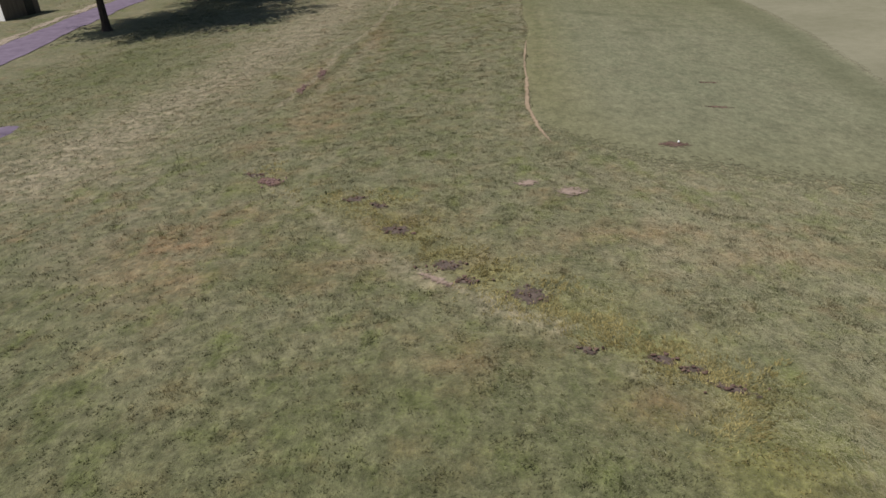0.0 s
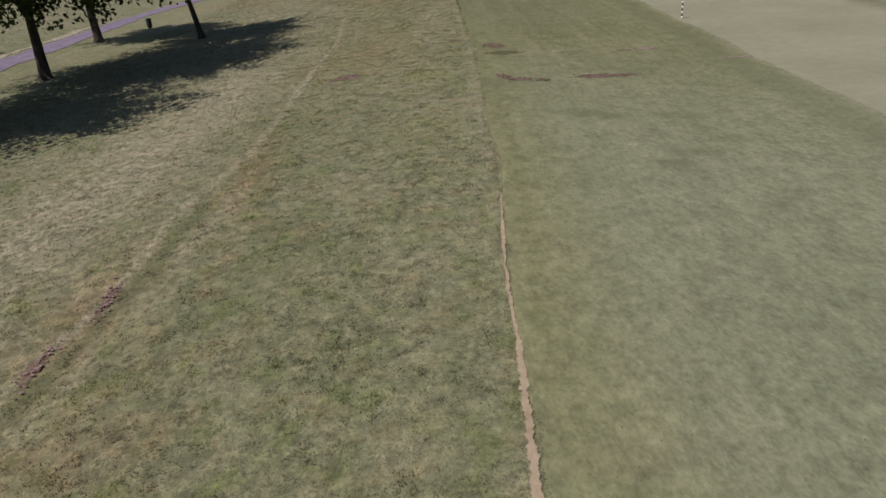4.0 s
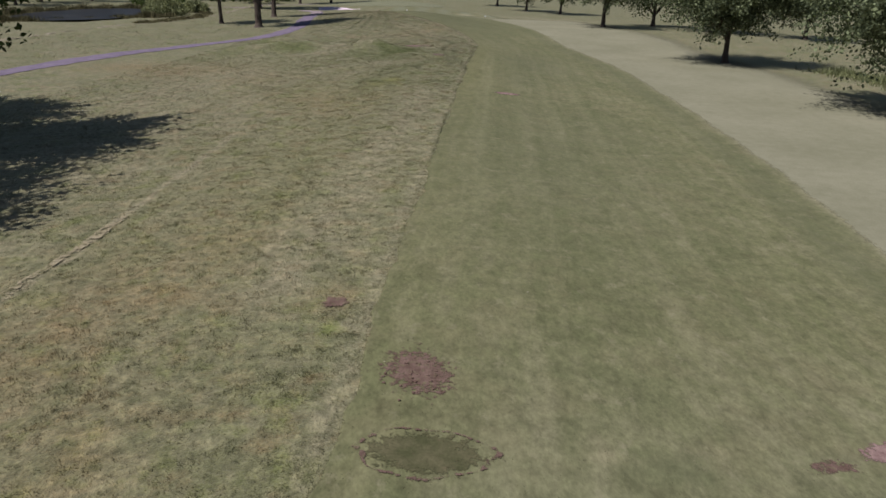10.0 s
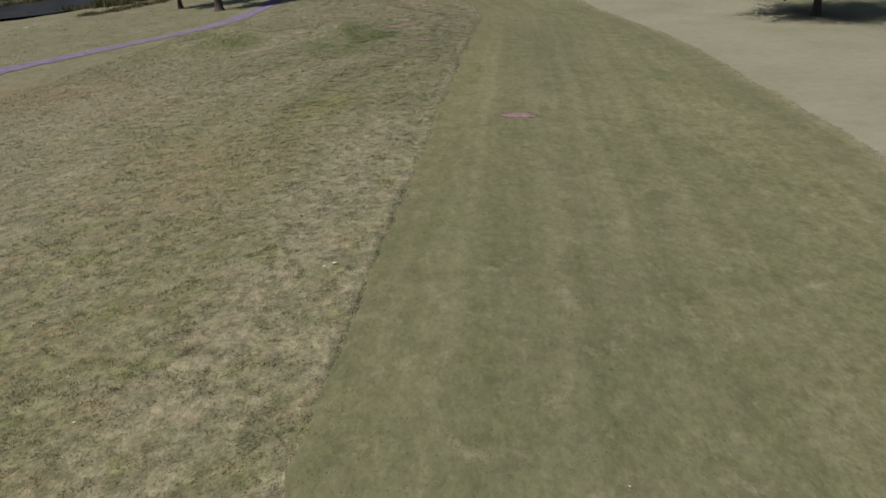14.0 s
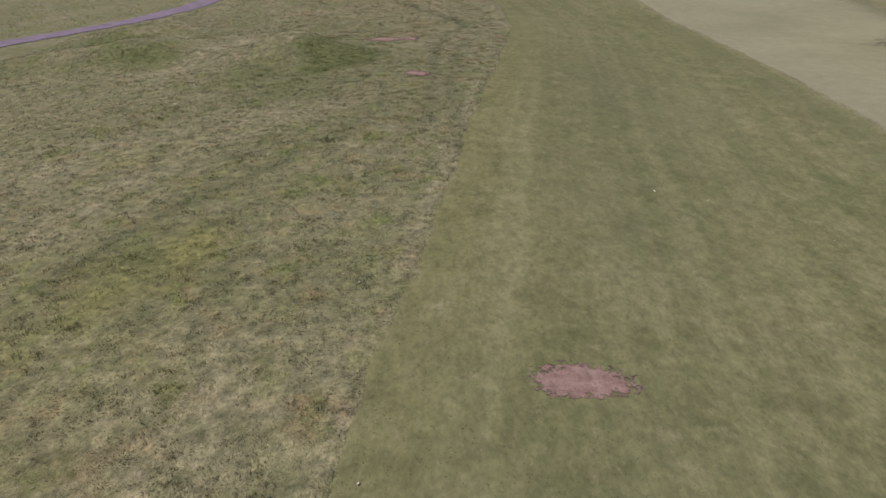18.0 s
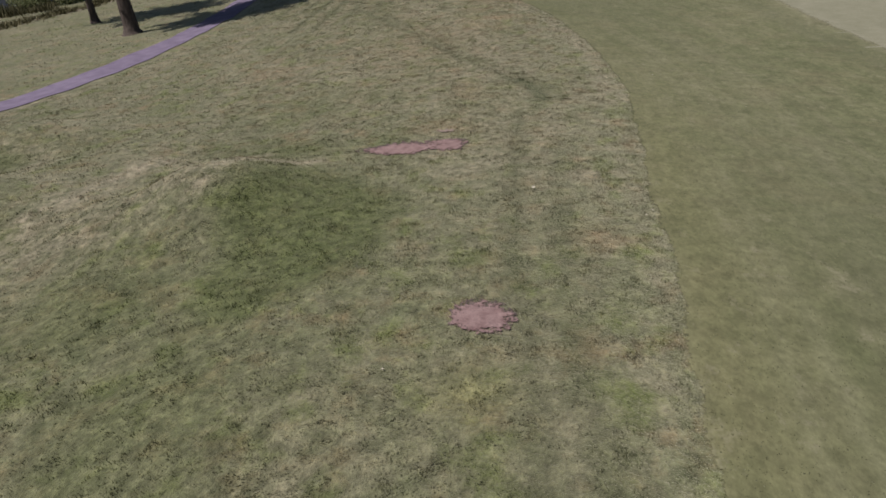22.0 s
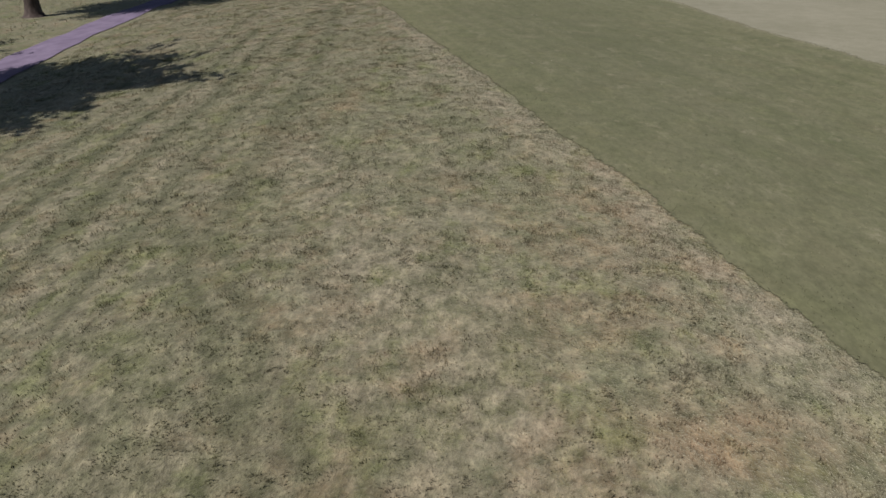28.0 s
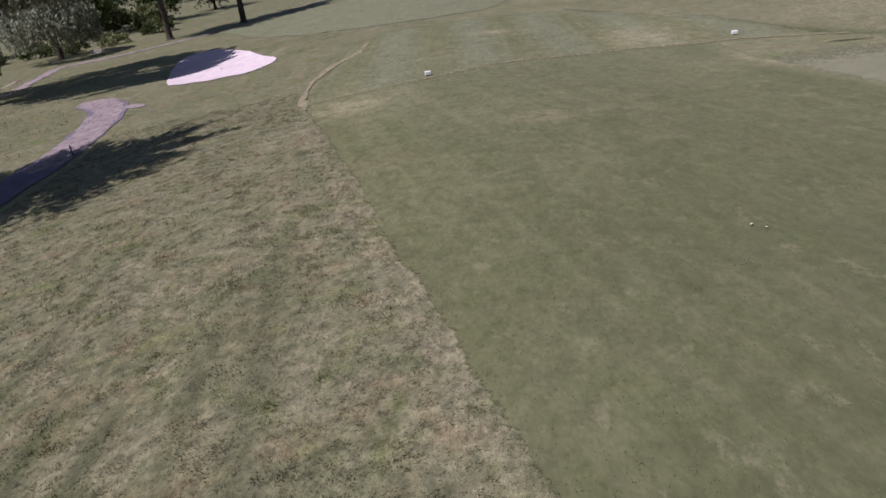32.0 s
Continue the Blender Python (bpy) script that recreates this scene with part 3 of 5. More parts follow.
BROWN = [(2.6, 71.2, 1.6, 1.3, 0.9), (0.9, 68.5, 1.3, 1.6, 0.8), (3.8, 75.5, 1.3, 1.5, 0.7), (10.2, 165.3, 1.5, 0.9, 0.8), (8.7, 167.7, 1.2, 0.8, 0.6), (9.0, 150.3, 0.7, 1.8, 0.6), (8.4, 163.4, 1.0, 2.0, 0.5), (-1.8, 157.2, 1.2, 1.5, 0.6), (-7.6, 17.2, 1.7, 1.3, 1.0), (-6.9, 15.0, 1.3, 0.9, 0.6), (-2.6, 15.0, 1.6, 0.9, 0.5), (0.9, 14.8, 1.2, 0.7, 0.6), (-1.0, 17.2, 1.4, 0.8, 0.55), (3.8, 18.4, 0.9, 0.6, 0.3), (-4.7, 27.3, 1.3, 1.7, 0.8), (-10.4, 36.2, 1.1, 2.0, 0.6), (-7.0, 25.4, 0.9, 0.9, 0.6), (3.0, 100, 2.5, 3.0, 0.5), (8.6, 163, 2.2, 2.5, 0.4), (1.5, 104, 2.5, 3.0, 0.65), (5.5, 104, 2.0, 2.0, 0.4), (-6, 116, 3, 4, 0.5), (0.9, 69, 1.6, 5.5, 0.7), (3.5, 64.7, 1.2, 2.0, 0.5), (-1.8, 66, 1.5, 4, 0.5), (-7.7, 15.8, 1.4, 1.1, 0.6), (0.4, 10.8, 1.2, 0.6, 0.6), (-6.0, 36, 1.4, 4.0, 0.8), (5.0, 15.6, 2.2, 0.6, 0.7), (8.5, 14.4, 3.0, 0.7, 0.6), (-5.9, 18.6, 1.2, 0.9, 0.6), (3.6, 9.1, 0.9, 0.5, 0.7), (-4.5, 30, 1.6, 3, 0.5), (-3.4, 45.5, 0.9, 5, 0.8),
         (3.0, 74, 2.0, 5.0, 0.45), (7.3, 71.3, 0.8, 0.8, 0.8), (-14, 122, 6, 5, 0.7), (-20, 125, 5, 4, 0.75), (1.0, 63.5, 1.4, 2, 0.5), (10.4, 172, 2, 3, 0.4),
         (8.4, 145.4, 1.0, 0.8, 0.8), (6.0, 160, 3, 6, 0.35), (13.0, 136.2, 0.7, 0.5, 0.8)]

SCAR = [(-6.6, 22.7), (-4.3, 19.3), (-2.2, 15.9), (-0.9, 14.4), (0.3, 13.0), (1.5, 11.8), (2.5, 10.9), (3.4, 10.1)]
LINE = [(-7.0, 30.8), (-6.6, 33.8), (-5.8, 36.9), (-5.5, 42.1), (-3.9, 48.5), (-3.4, 53.4), (-2.6, 63.9), (-1.8, 69.5), (-1.3, 73.5), (-1.1, 92)]
# straw on mound crests and left slope also paints their sunlit relief
STRAW_LINES = [([(2.2, 138.4), (2.45, 139.6), (3.0, 140.9), (4.6, 142.3)], 0.3, 0.85), ([(-1.8, 136.8), (0.2, 138.6), (1.6, 139.8)], 1.3, 0.6), ([(1.5, 113.5), (2.0, 117), (4.4, 123.3), (7.2, 127.3)], 1.1, 0.5), ([(5.5, 72), (7.0, 85), (8.2, 97), (9.0, 108)], 1.5, 0.5), ([(-2.8, 168), (-2.4, 183), (-3.0, 194)], 0.25, 0.5), ([(-1.1, 168), (-1.0, 183), (-1.8, 196)], 0.25, 0.5), ([(-4.3, 172), (-3.9, 184), (-4.5, 194)], 0.25, 0.4), ([(-3.6, 134.5), (-2.4, 140)], 1.3, 0.7), ([(4, 158), (0, 175), (-6, 200), (-8, 216)], 9.0, 0.22), ([(-9, 72), (-9, 100), (-8, 128)], 8.0, 0.45), (SCAR, 0.18, 0.5), ([(-1.3, 15.2), (-0.5, 14.3), (0.5, 13.2), (1.4, 12.3), (2.4, 11.5)], 0.28, 0.75), (LINE, 0.20, 1.0), ([(-5.6, 31), (-5.2, 34), (-4.4, 38), (-3.6, 44)], 0.3, 0.5), ([(9.9, 142.0), (11.5, 150), (8.0, 164), (2, 176)], 1.8, 0.45), ([(8.6, 176), (5.4, 187), (1.7, 200), (-2, 212)], 0.9, 0.45),
               ([(-4, 97), (-3, 110), (0, 122), (6, 126)], 1.8, 0.5), ([(-15.2, 25), (-13.2, 32), (-11.2, 39), (-9, 50), (-7, 66)], 3.2, 1.0), ([(-3.2, 138.5), (-1.6, 143.4), (0.8, 142.6), (2.4, 143.2)], 0.5, 1.0), ([(-10.9, 146.6), (-7.5, 146.0), (-5.8, 142.1)], 0.55, 0.6), ([(30, 231), (40, 222), (55, 215)], 5.0, 0.5), ([(4.0, 150), (10, 146.5), (12.5, 140)], 0.8, 0.4)]
PRESSED_AND_SHADOW_LINES = [([(3.6, 110.9), (4.3, 114.1), (5.1, 116.0), (6.2, 117.8), (7.6, 121.1)], 0.28, 0.5), ([(12.0, 147.2), (11.7, 150.1), (10.9, 151.6), (9.7, 154.3), (8.3, 157.1), (5.3, 162.8), (2.9, 167.2), (0.2, 172.3)], 0.22, 0.5), ([(12.9, 148.6), (12.5, 150.5), (10.9, 153.3), (9.2, 156.4), (6.6, 161.6), (4.0, 166.4), (1.4, 171.8)], 0.2, 0.42), ([(12.2, 148.6), (11.9, 150.3), (11.3, 151.6)], 0.38, 0.95), ([(-3.6, 168), (-3.2, 184), (-3.7, 194)], 0.22, 0.7), ([(-2.0, 168), (-1.7, 181), (-2.5, 194)], 0.22, 0.65), ([(-0.2, 168), (-0.3, 185), (-1.2, 196)], 0.22, 0.5), ([(-6.6, 174), (-6.3, 186)], 0.3, 0.45),
                 ([(-5.0, 174), (-4.6, 184), (-5.6, 202)], 0.2, 0.55), ([(1.6, 170), (1.2, 184), (-0.6, 200)], 0.4, 0.4), ([(12.9, 121), (11.9, 133), (12.4, 143)], 0.35, 0.45), ([(11.6, 124), (10.9, 136), (11.2, 147)], 0.3, 0.45),
                 ([(-6.2, 32), (-5.3, 37), (-4.6, 43)], 0.25, 0.5), ([(15.5, 247), (19, 240), (23.5, 229), (27.3, 221.7), (36.3, 218.0)], 0.6, 0.7)]


STRAW_LINES.append(([(float(curve(q, FW_Y, FW_X)) - 0.35, q) for q in range(150, 217, 6)], 0.4, 0.6))
STRAW_LINES.append(([(float(curve(q, FW_Y, FW_X)) - 0.3, q) for q in range(44, 130, 6)], 0.3, 0.4))
# the cut edge of the rough: its thin shadow painted dark in one stretch
PRESSED_AND_SHADOW_LINES.append(([(float(curve(q, FW_Y, FW_X)) - 0.05, q) for q in np.linspace(86, 99, 7)], 0.09, 0.8))


def lines(x, y, which):
    """How near each point lies to the worn and painted-shadow lines, 0 to 1."""
    x, y = np.asarray(x, float), np.asarray(y, float)
    v = np.zeros_like(x)
    for pts, wide, k in which:
        p = np.array(pts, float)
        near = np.full(x.shape, 1e9)
        box_ = (x > p[:, 0].min() - 4 * wide) & (x < p[:, 0].max() + 4 * wide) & (y > p[:, 1].min() - 4 * wide) & (y < p[:, 1].max() + 4 * wide)
        bx, by = x[box_], y[box_]
        best = np.full(bx.shape, 1e9)
        for a, b in zip(p[:-1], p[1:]):
            d = b - a
            s = np.clip(((bx - a[0]) * d[0] + (by - a[1]) * d[1]) / (d @ d), 0, 1)
            best = np.minimum(best, (bx - a[0] - s * d[0]) ** 2 + (by - a[1] - s * d[1]) ** 2)
        near[box_] = best
        v = np.maximum(v, k * np.exp(-near / wide**2))
    return v


# outline, strength, softness; mound-face shade is put into the lush colour
LUSH_SHADED_FACES = [([(2.65, 138.6), (3.2, 140.6), (4.8, 141.9), (7.8, 139.3), (8.1, 136.2), (7.0, 134.4), (4.8, 132.2), (3.4, 133.6), (3.6, 135.8)], 0.92, 1.3),
              ([(3.2, 135.0), (6.4, 134.8), (5.9, 132.1), (7.2, 128.4), (5.4, 126.4), (2.6, 127.6), (1.9, 130.8), (2.7, 132.8)], 0.62, 2.2)]


def inside(x, y, outline, soft):
    """1 within a convex-ish outline of the plan, falling to 0 over a soft border."""
    x, y = np.asarray(x, float), np.asarray(y, float)
    hit, near = np.zeros(x.shape, bool), np.full(x.shape, 1e9)
    for (ax, ay), (bx, by) in zip(outline, outline[1:] + outline[:1]):
        s = np.clip(((x - ax) * (bx - ax) + (y - ay) * (by - ay)) / ((bx - ax) ** 2 + (by - ay) ** 2), 0, 1)
        near = np.minimum(near, np.hypot(x - ax - s * (bx - ax), y - ay - s * (by - ay)))
        hit ^= ((ay > y) != (by > y)) & (x < (bx - ax) * (y - ay) / (by - ay + 1e-9) + ax)
    return np.clip(0.5 + np.where(hit, near, -near) / soft, 0, 1)


def lush_of(x, y):
    v = blobs(x, y, LUSH_AND_SHADED)
    for outline, much, soft in LUSH_SHADED_FACES:
        v = np.maximum(v, much * inside(x, y, outline, soft))
    return v


def tint(me, x, y, times=1):
    """The attributes that colour rough grass, for a ground or blade mesh."""
    for key, values in (("lush", lush_of(x, y)), ("brown", blobs(x, y, BROWN)), ("lime", blobs(x, y, LIME)), ("straw", lines(x, y, STRAW_LINES)), ("pressed_and_shadow", lines(x, y, PRESSED_AND_SHADOW_LINES))):
        floats(me, key, np.repeat(values.ravel(), times))


# ---- the ground: one sheet out to the horizon ----
gx = np.r_[-1500, -900, -500, -300, -200, -150, np.arange(-110, -34, 3.0), np.arange(-34, -12, 0.5), np.arange(-12, 16, 0.2), np.arange(16, 30, 0.4), np.arange(30, 46, 1.0), np.arange(46, 70, 2.0), np.arange(70, 120, 6.0), 130, 160, 220, 350, 600, 1000, 1500]
gy = np.r_[-900, -400, -150, -60, -20, np.arange(-8, 250, 0.25), np.arange(250, 330, 2.0), np.arange(335, 400, 12.0), 420, 500, 700, 1100, 1800]
GX, GY = np.meshgrid(gx, gy)
ground_mesh = sheet("ground", GX, GY, 0.0, ROUGH)
tint(ground_mesh, GX, GY)
tagged(new("ground", ground_mesh), "dry olive-green rough grass with worn and lush patches", "ground", kind="structure")

# Fairway: mown short, with a greener band along the rough
fy = np.arange(14.7, 227, 0.4)
fl = curve(fy, FW_Y, FW_X) + wobble(fy, 3, 0.09)
fl = np.where(fy < 27, np.interp(fy, FW_Y, FW_X), fl)
fr = curve(fy, PALE_Y, PALE_X) + wobble(fy, 5, 0.1)
w = np.linspace(0, 1, 91) ** 1.4
FXs, FYs = fl[:, None] * (1 - w) + fr[:, None] * w, np.repeat(fy[:, None], 91, 1)
fairway_mesh = sheet("fairway", FXs, FYs, 0.022, FAIRWAY, skirt=True)
across = FXs - fl[:, None]
floats(fairway_mesh, "band", (np.exp(-((across / 3.2) ** 2)) * np.interp(FYs, [25, 40, 55, 85, 110, 140, 150, 220], [0.5, 0.4, 0.1, 0.25, 0.7, 0.75, 0.3, 0.1])).ravel())
lanes = sum(k * np.exp(-(((across - d - wobble(fy, 7 + i, 0.05)[:, None]) / s) ** 2)) for i, (d, s, k) in enumerate([(1.65, 0.2, 0.7), (2.3, 0.22, 1.0), (4.6, 0.3, 0.5), (6.9, 0.3, 0.6), (9.4, 0.4, 0.5)]))
floats(fairway_mesh, "lane", (lanes * np.interp(FYs, [70, 85, 130, 145], [0, 1, 1, 0])).ravel())
floats(fairway_mesh, "tone", (np.interp(FYs, [15, 42, 56, 71, 150, 200, 212, 226], [0.55, 0.52, 0.25, 0.0, 0.05, 0.0, 0.1, 0.3]) * np.clip(across / 3, 0.2, 1)).ravel())
floats(fairway_mesh, "pale", (np.exp(-(((fr[:, None] - FXs) / 0.7) ** 2)) * 0.8).ravel())
floats(fairway_mesh, "fade", (np.clip(np.exp(-(((FYs - np.interp(FXs, [4, 5, 7, 12, 20, 30], [21, 19.5, 17.3, 15.6, 14.7, 14.7])) / 7.0) ** 2)) * 1.1 * (FYs < 32) + np.exp(-((across / 0.25) ** 2)) * 0.12, 0, 1)).ravel())
floats(fairway_mesh, "wear", blobs(FXs, FYs, [(7.6, 209.4, 1.1, 0.6, 1.0), (8.0, 17.6, 5.0, 1.2, 0.5), (16.5, 198, 0.5, 0.2, 0.7), (13.5, 196.5, 0.6, 0.3, 0.6), (11.0, 205.5, 0.7, 0.3, 0.6),
                                              (13.6, 65.2, 0.7, 0.25, 0.5), (15.8, 65.3, 0.5, 0.2, 0.5), (-1.0, 216.5, 2.4, 2.6, 0.6), (20.5, 219, 3.0, 2.4, 0.7), (9.6, 190.5, 0.6, 0.25, 0.6), (12.5, 193.4, 0.8, 0.25, 0.5)]).ravel())
floats(fairway_mesh, "damp", np.maximum(np.exp(-(((fr[:, None] - FXs - 2.2) / 1.3) ** 2)) * 0.5, blobs(FXs, FYs, [(10.8, 49.4, 0.9, 0.7, 0.8), (12.1, 42.5, 0.8, 0.6, 0.9), (13.7, 43.8, 0.9, 0.5, 0.7), (11.9, 48.9, 0.8, 0.5, 0.9), (15.2, 49, 1.2, 0.5, 0.7), (8.7, 41.9, 0.7, 0.5, 0.5),
                                              (19.4, 61.5, 1.4, 0.5, 0.6), (17.3, 59.4, 0.8, 0.4, 0.6), (14.8, 64.9, 1.2, 0.4, 0.5), (15.7, 45.4, 0.7, 0.5, 0.6), (8.3, 56.3, 2.2, 1.0, 0.6), (20.5, 132, 5, 14, 0.5), (17.5, 118, 3.0, 8, 0.4), (13, 188, 12, 32, 0.6), (20, 96, 5, 12, 0.35), (14, 92, 9, 20, 0.42)])).ravel())
front_d = np.abs(FYs - np.interp(FXs, [4, 5, 7, 12, 20, 30], [21, 19.5, 17.3, 15.6, 14.7, 14.7]))
floats(fairway_mesh, "edge", np.maximum(np.clip(1.1 - front_d / 8.0, 0, 1) * (FYs < 27), np.maximum(np.exp(-((across / np.interp(FYs, [125, 150], [0.12, 0.38])) ** 2)) * np.interp(FYs, [125, 150], [0.7, 0.95]), np.exp(-(((fr[:, None] - FXs) / 0.9) ** 2)))).ravel())
tagged(new("fairway", fairway_mesh), "short-mown grey-green fairway turf", "fairway", kind="structure")

# Pale semi-dormant turf beyond the fairway
py_ = np.arange(8, 235, 0.8)
pl_, pr_ = curve(py_, PALE_Y, PALE_X) - 1.3 + wobble(py_, 5, 0.1), curve(py_, DRY_Y, DRY_X) + 17
w = np.linspace(0, 1, 31)
pale_mesh = sheet("pale_fairway", pl_[:, None] * (1 - w) + pr_[:, None] * w, np.repeat(py_[:, None], 31, 1), 0.018, PALE)
PX = pl_[:, None] * (1 - w) + pr_[:, None] * w
floats(pale_mesh, "edge", np.maximum(0.3 + 0.7 * np.clip((PX - curve(py_, DRY_Y, DRY_X)[:, None] + 1.5) / 11, 0, 1), np.clip((py_[:, None] - 207) / 16, 0, 1)).ravel())
tagged(new("pale_fairway", pale_mesh), "straw-coloured sun-bleached mown turf", "fairway", kind="structure")

# Teeing ground at the end, a shade apart, with a worn line along its front
front = np.array([(-3.6, 219.6), (0, 220.3), (3, 221.2), (8, 224), (14.6, 225.6), (21.3, 225.4), (27.2, 222.3)])
back = np.array([(-3.0, 240), (1.0, 244.0), (4.0, 243.6), (8, 246), (12.8, 247), (18, 243), (24.0, 234.5)])
w = np.linspace(0, 1, 30)[:, None]
k = np.linspace(0, 1, 41)
fx_, fy_ = np.interp(k, np.linspace(0, 1, 7), front[:, 0]), np.interp(k, np.linspace(0, 1, 7), front[:, 1])
bx_, by_ = np.interp(k, np.linspace(0, 1, 7), back[:, 0]), np.interp(k, np.linspace(0, 1, 7), back[:, 1])
TX, TY = fx_ * (1 - w) + bx_ * w, fy_ * (1 - w) + by_ * w
tee_mesh = sheet("tee_ground", TX, TY, 0.034, FAIRWAY, skirt=True)
floats(tee_mesh, "tone", np.clip(0.35 + 0.28 * np.sin(TX * 1.15 + 0.5), 0, 1).ravel())
floats(tee_mesh, "pale", np.zeros(TX.size))
floats(tee_mesh, "fade", np.exp(-((w * np.ones_like(TX) / 0.03) ** 2)).ravel() * 0.6)
floats(tee_mesh, "lane", np.zeros(TX.size))
floats(tee_mesh, "band", np.zeros(TX.size))
floats(tee_mesh, "damp", np.zeros(TX.size))
floats(tee_mesh, "wear", blobs(TX, TY, [(7.5, 236, 1.6, 0.7, 0.8), (17, 229, 3, 5, 0.5)]).ravel())
floats(tee_mesh, "edge", np.maximum(np.maximum(k[None] ** 10, w**10 * 0.9), 0 * TX).ravel())
tagged(new("tee_ground", tee_mesh), "short-mown striped teeing ground", "tee", kind="structure")
tagged(new("tee_line", ribbon("tee_line", front, 0.36, 0.048, STRAW, 0.4, 2, 21, 0.06, edge=0.66)), "pale worn line along the tee front", "worn line", kind="structure")
side = [(-3.0, 217.7), (-3.9, 221.3), (-4.1, 225.4), (-3.5, 231.0), (-1.9, 234.6), (-1.7, 239.9)]
tagged(new("tee_side_line", ribbon("tee_side_line", side, 0.42, 0.052, STRAW, 0.4, 3, 22, 0.08, edge=0.6)), "pale worn line curving round the tee", "worn line", kind="structure")
green = np.array([(-9, 254), (-2, 249.2), (3.5, 248.2), (8, 250), (11.5, 258), (12, 270), (-4, 286), (-24, 300), (-26, 282), (-17, 264)])
gc = green.mean(0)
w = np.linspace(0.02, 1, 14)[:, None]
ring = np.vstack([green, green[:1]])
k = np.linspace(0, len(green), 61)
rx_, ry_ = np.interp(k, range(len(ring)), ring[:, 0]), np.interp(k, range(len(ring)), ring[:, 1])
far_mesh = sheet("far_green", gc[0] + (rx_ - gc[0]) * w, gc[1] + (ry_ - gc[1]) * w, 0.03, FAIRWAY, flip=True)
for key, value in (("tone", 0.75), ("lane", 0.0), ("band", 0.25), ("wear", 0.0), ("pale", 0.0), ("fade", 0.0), ("edge", 0.0), ("damp", 0.0)):
    floats(far_mesh, key, np.full(len(far_mesh.vertices), value))
tagged(new("far_green", far_mesh), "light smooth putting green beyond the tee", "green", kind="structure")

# Cart path, its earth verges, the branch by the bunker and the trail along the pond
cart = [(x, y) for x, y in zip(CART_X, CART_Y)]
tagged(new("path_verge", ribbon("path_verge", cart, 3.5, 0.016, GRAVEL, 0.6, 8, 31, 0.25, swell=([40, 92, 120], [1.42, 1.42, 1.0]))), "dry sandy verge along the cart path", "verge", kind="structure")
tagged(new("cart_path", ribbon("cart_path", cart, 2.8, 0.04, ASPHALT, 0.6, 4, 33, 0.05, swell=([40, 92, 120], [1.3, 1.3, 1.0]))), "worn purple-grey asphalt cart path", "path", kind="structure")
tagged(new("path_wear", ribbon("path_wear", [(x, y) for x, y in cart if y >= 214], 2.4, 0.046, FADED, 0.5, 5, 34, 0.15, edge=0.56)), "pale dusty wear on the end of the cart path", "path", kind="structure")
far_path = [(-60, 238), (-46, 247), (-38.5, 252.5), (-40.5, 262), (-41.5, 268.5), (-36.5, 271), (-31, 276.5), (-23, 285), (-12, 300)]
tagged(new("far_path", ribbon("far_path", far_path, 2.4, 0.04, FADED, 0.6, 4, 35, 0.08)), "faded asphalt path curving past the willow", "path", kind="structure")
tagged(new("path_end", patch("path_end", -17.9, 232.4, 1.9, 0.8, 140, 0.05, FADED, 41, 0.2)), "worn pinkish earth where the path ends", "bare earth", kind="structure")
strip = [(x - 2.75, y) for x, y in cart if 40 < y < 125]
tagged(new("verge_strip", ribbon("verge_strip", strip, 0.9, 0.024, GRAVEL, 0.5, 4, 39, 0.2, edge=0.55)), "worn straw-coloured strip beside the cart path", "verge", kind="structure")
trail = [(-44, 120), (-45.5, 141), (-46, 155), (-45.5, 168), (-43, 185), (-39.5, 202), (-38.8, 216), (-40, 232), (-43, 262)]
tagged(new("pond_trail", ribbon("pond_trail", trail, 0.9, 0.03, GRAVEL, 0.8, 2, 37, 0.2)), "narrow bleached earth trail beside the pond", "trail", kind="structure")
tagged(new("asphalt_apron", patch("asphalt_apron", -21.4, 30.4, 2.4, 1.6, 60, 0.04, ASPHALT, 43, 0.15)), "small purple-grey asphalt apron", "path", kind="structure")

# Pond
pond = patch("pond", -62, 206, 11, 23, 0, 0.0, WATER, 45, 0.12, 4, 60, 0.0)
for v in pond.vertices:
    v.co.z = -1.72
tagged(new("pond", pond), "dark still pond behind the trees", "water", kind="structure")

# Bunker: sand in a shallow hollow
outline = np.array([(-9.6, 241.0), (-9.9, 243.8), (-11.9, 248.2), (-14.9, 254.0), (-18.7, 258.8), (-21.4, 260.2), (-23.0, 257.8), (-22.0, 251.0), (-20.0, 244.4), (-18.2, 240.0), (-15.3, 238.3), (-11.8, 237.5), (-10.2, 238.6)])
ring = np.vstack([outline, outline[:1]])
k = np.linspace(0, len(outline), 81)
ox, oy = np.interp(k, range(len(ring)), ring[:, 0]), np.interp(k, range(len(ring)), ring[:, 1])
for _ in range(4):
    ox, oy = ((np.r_[ox[-2], ox[:-1]] + 2 * ox + np.r_[ox[1:], ox[1]]) / 4, (np.r_[oy[-2], oy[:-1]] + 2 * oy + np.r_[oy[1:], oy[1]]) / 4)
w = np.linspace(0.02, 1, 16)[:, None]
bunker_mesh = sheet("bunker", ox.mean() + (ox - ox.mean()) * w, oy.mean() + (oy - oy.mean()) * w, 0.05, SAND)
tagged(new("bunker", bunker_mesh), "shallow bunker of pale pinkish sand", "bunker", kind="structure")

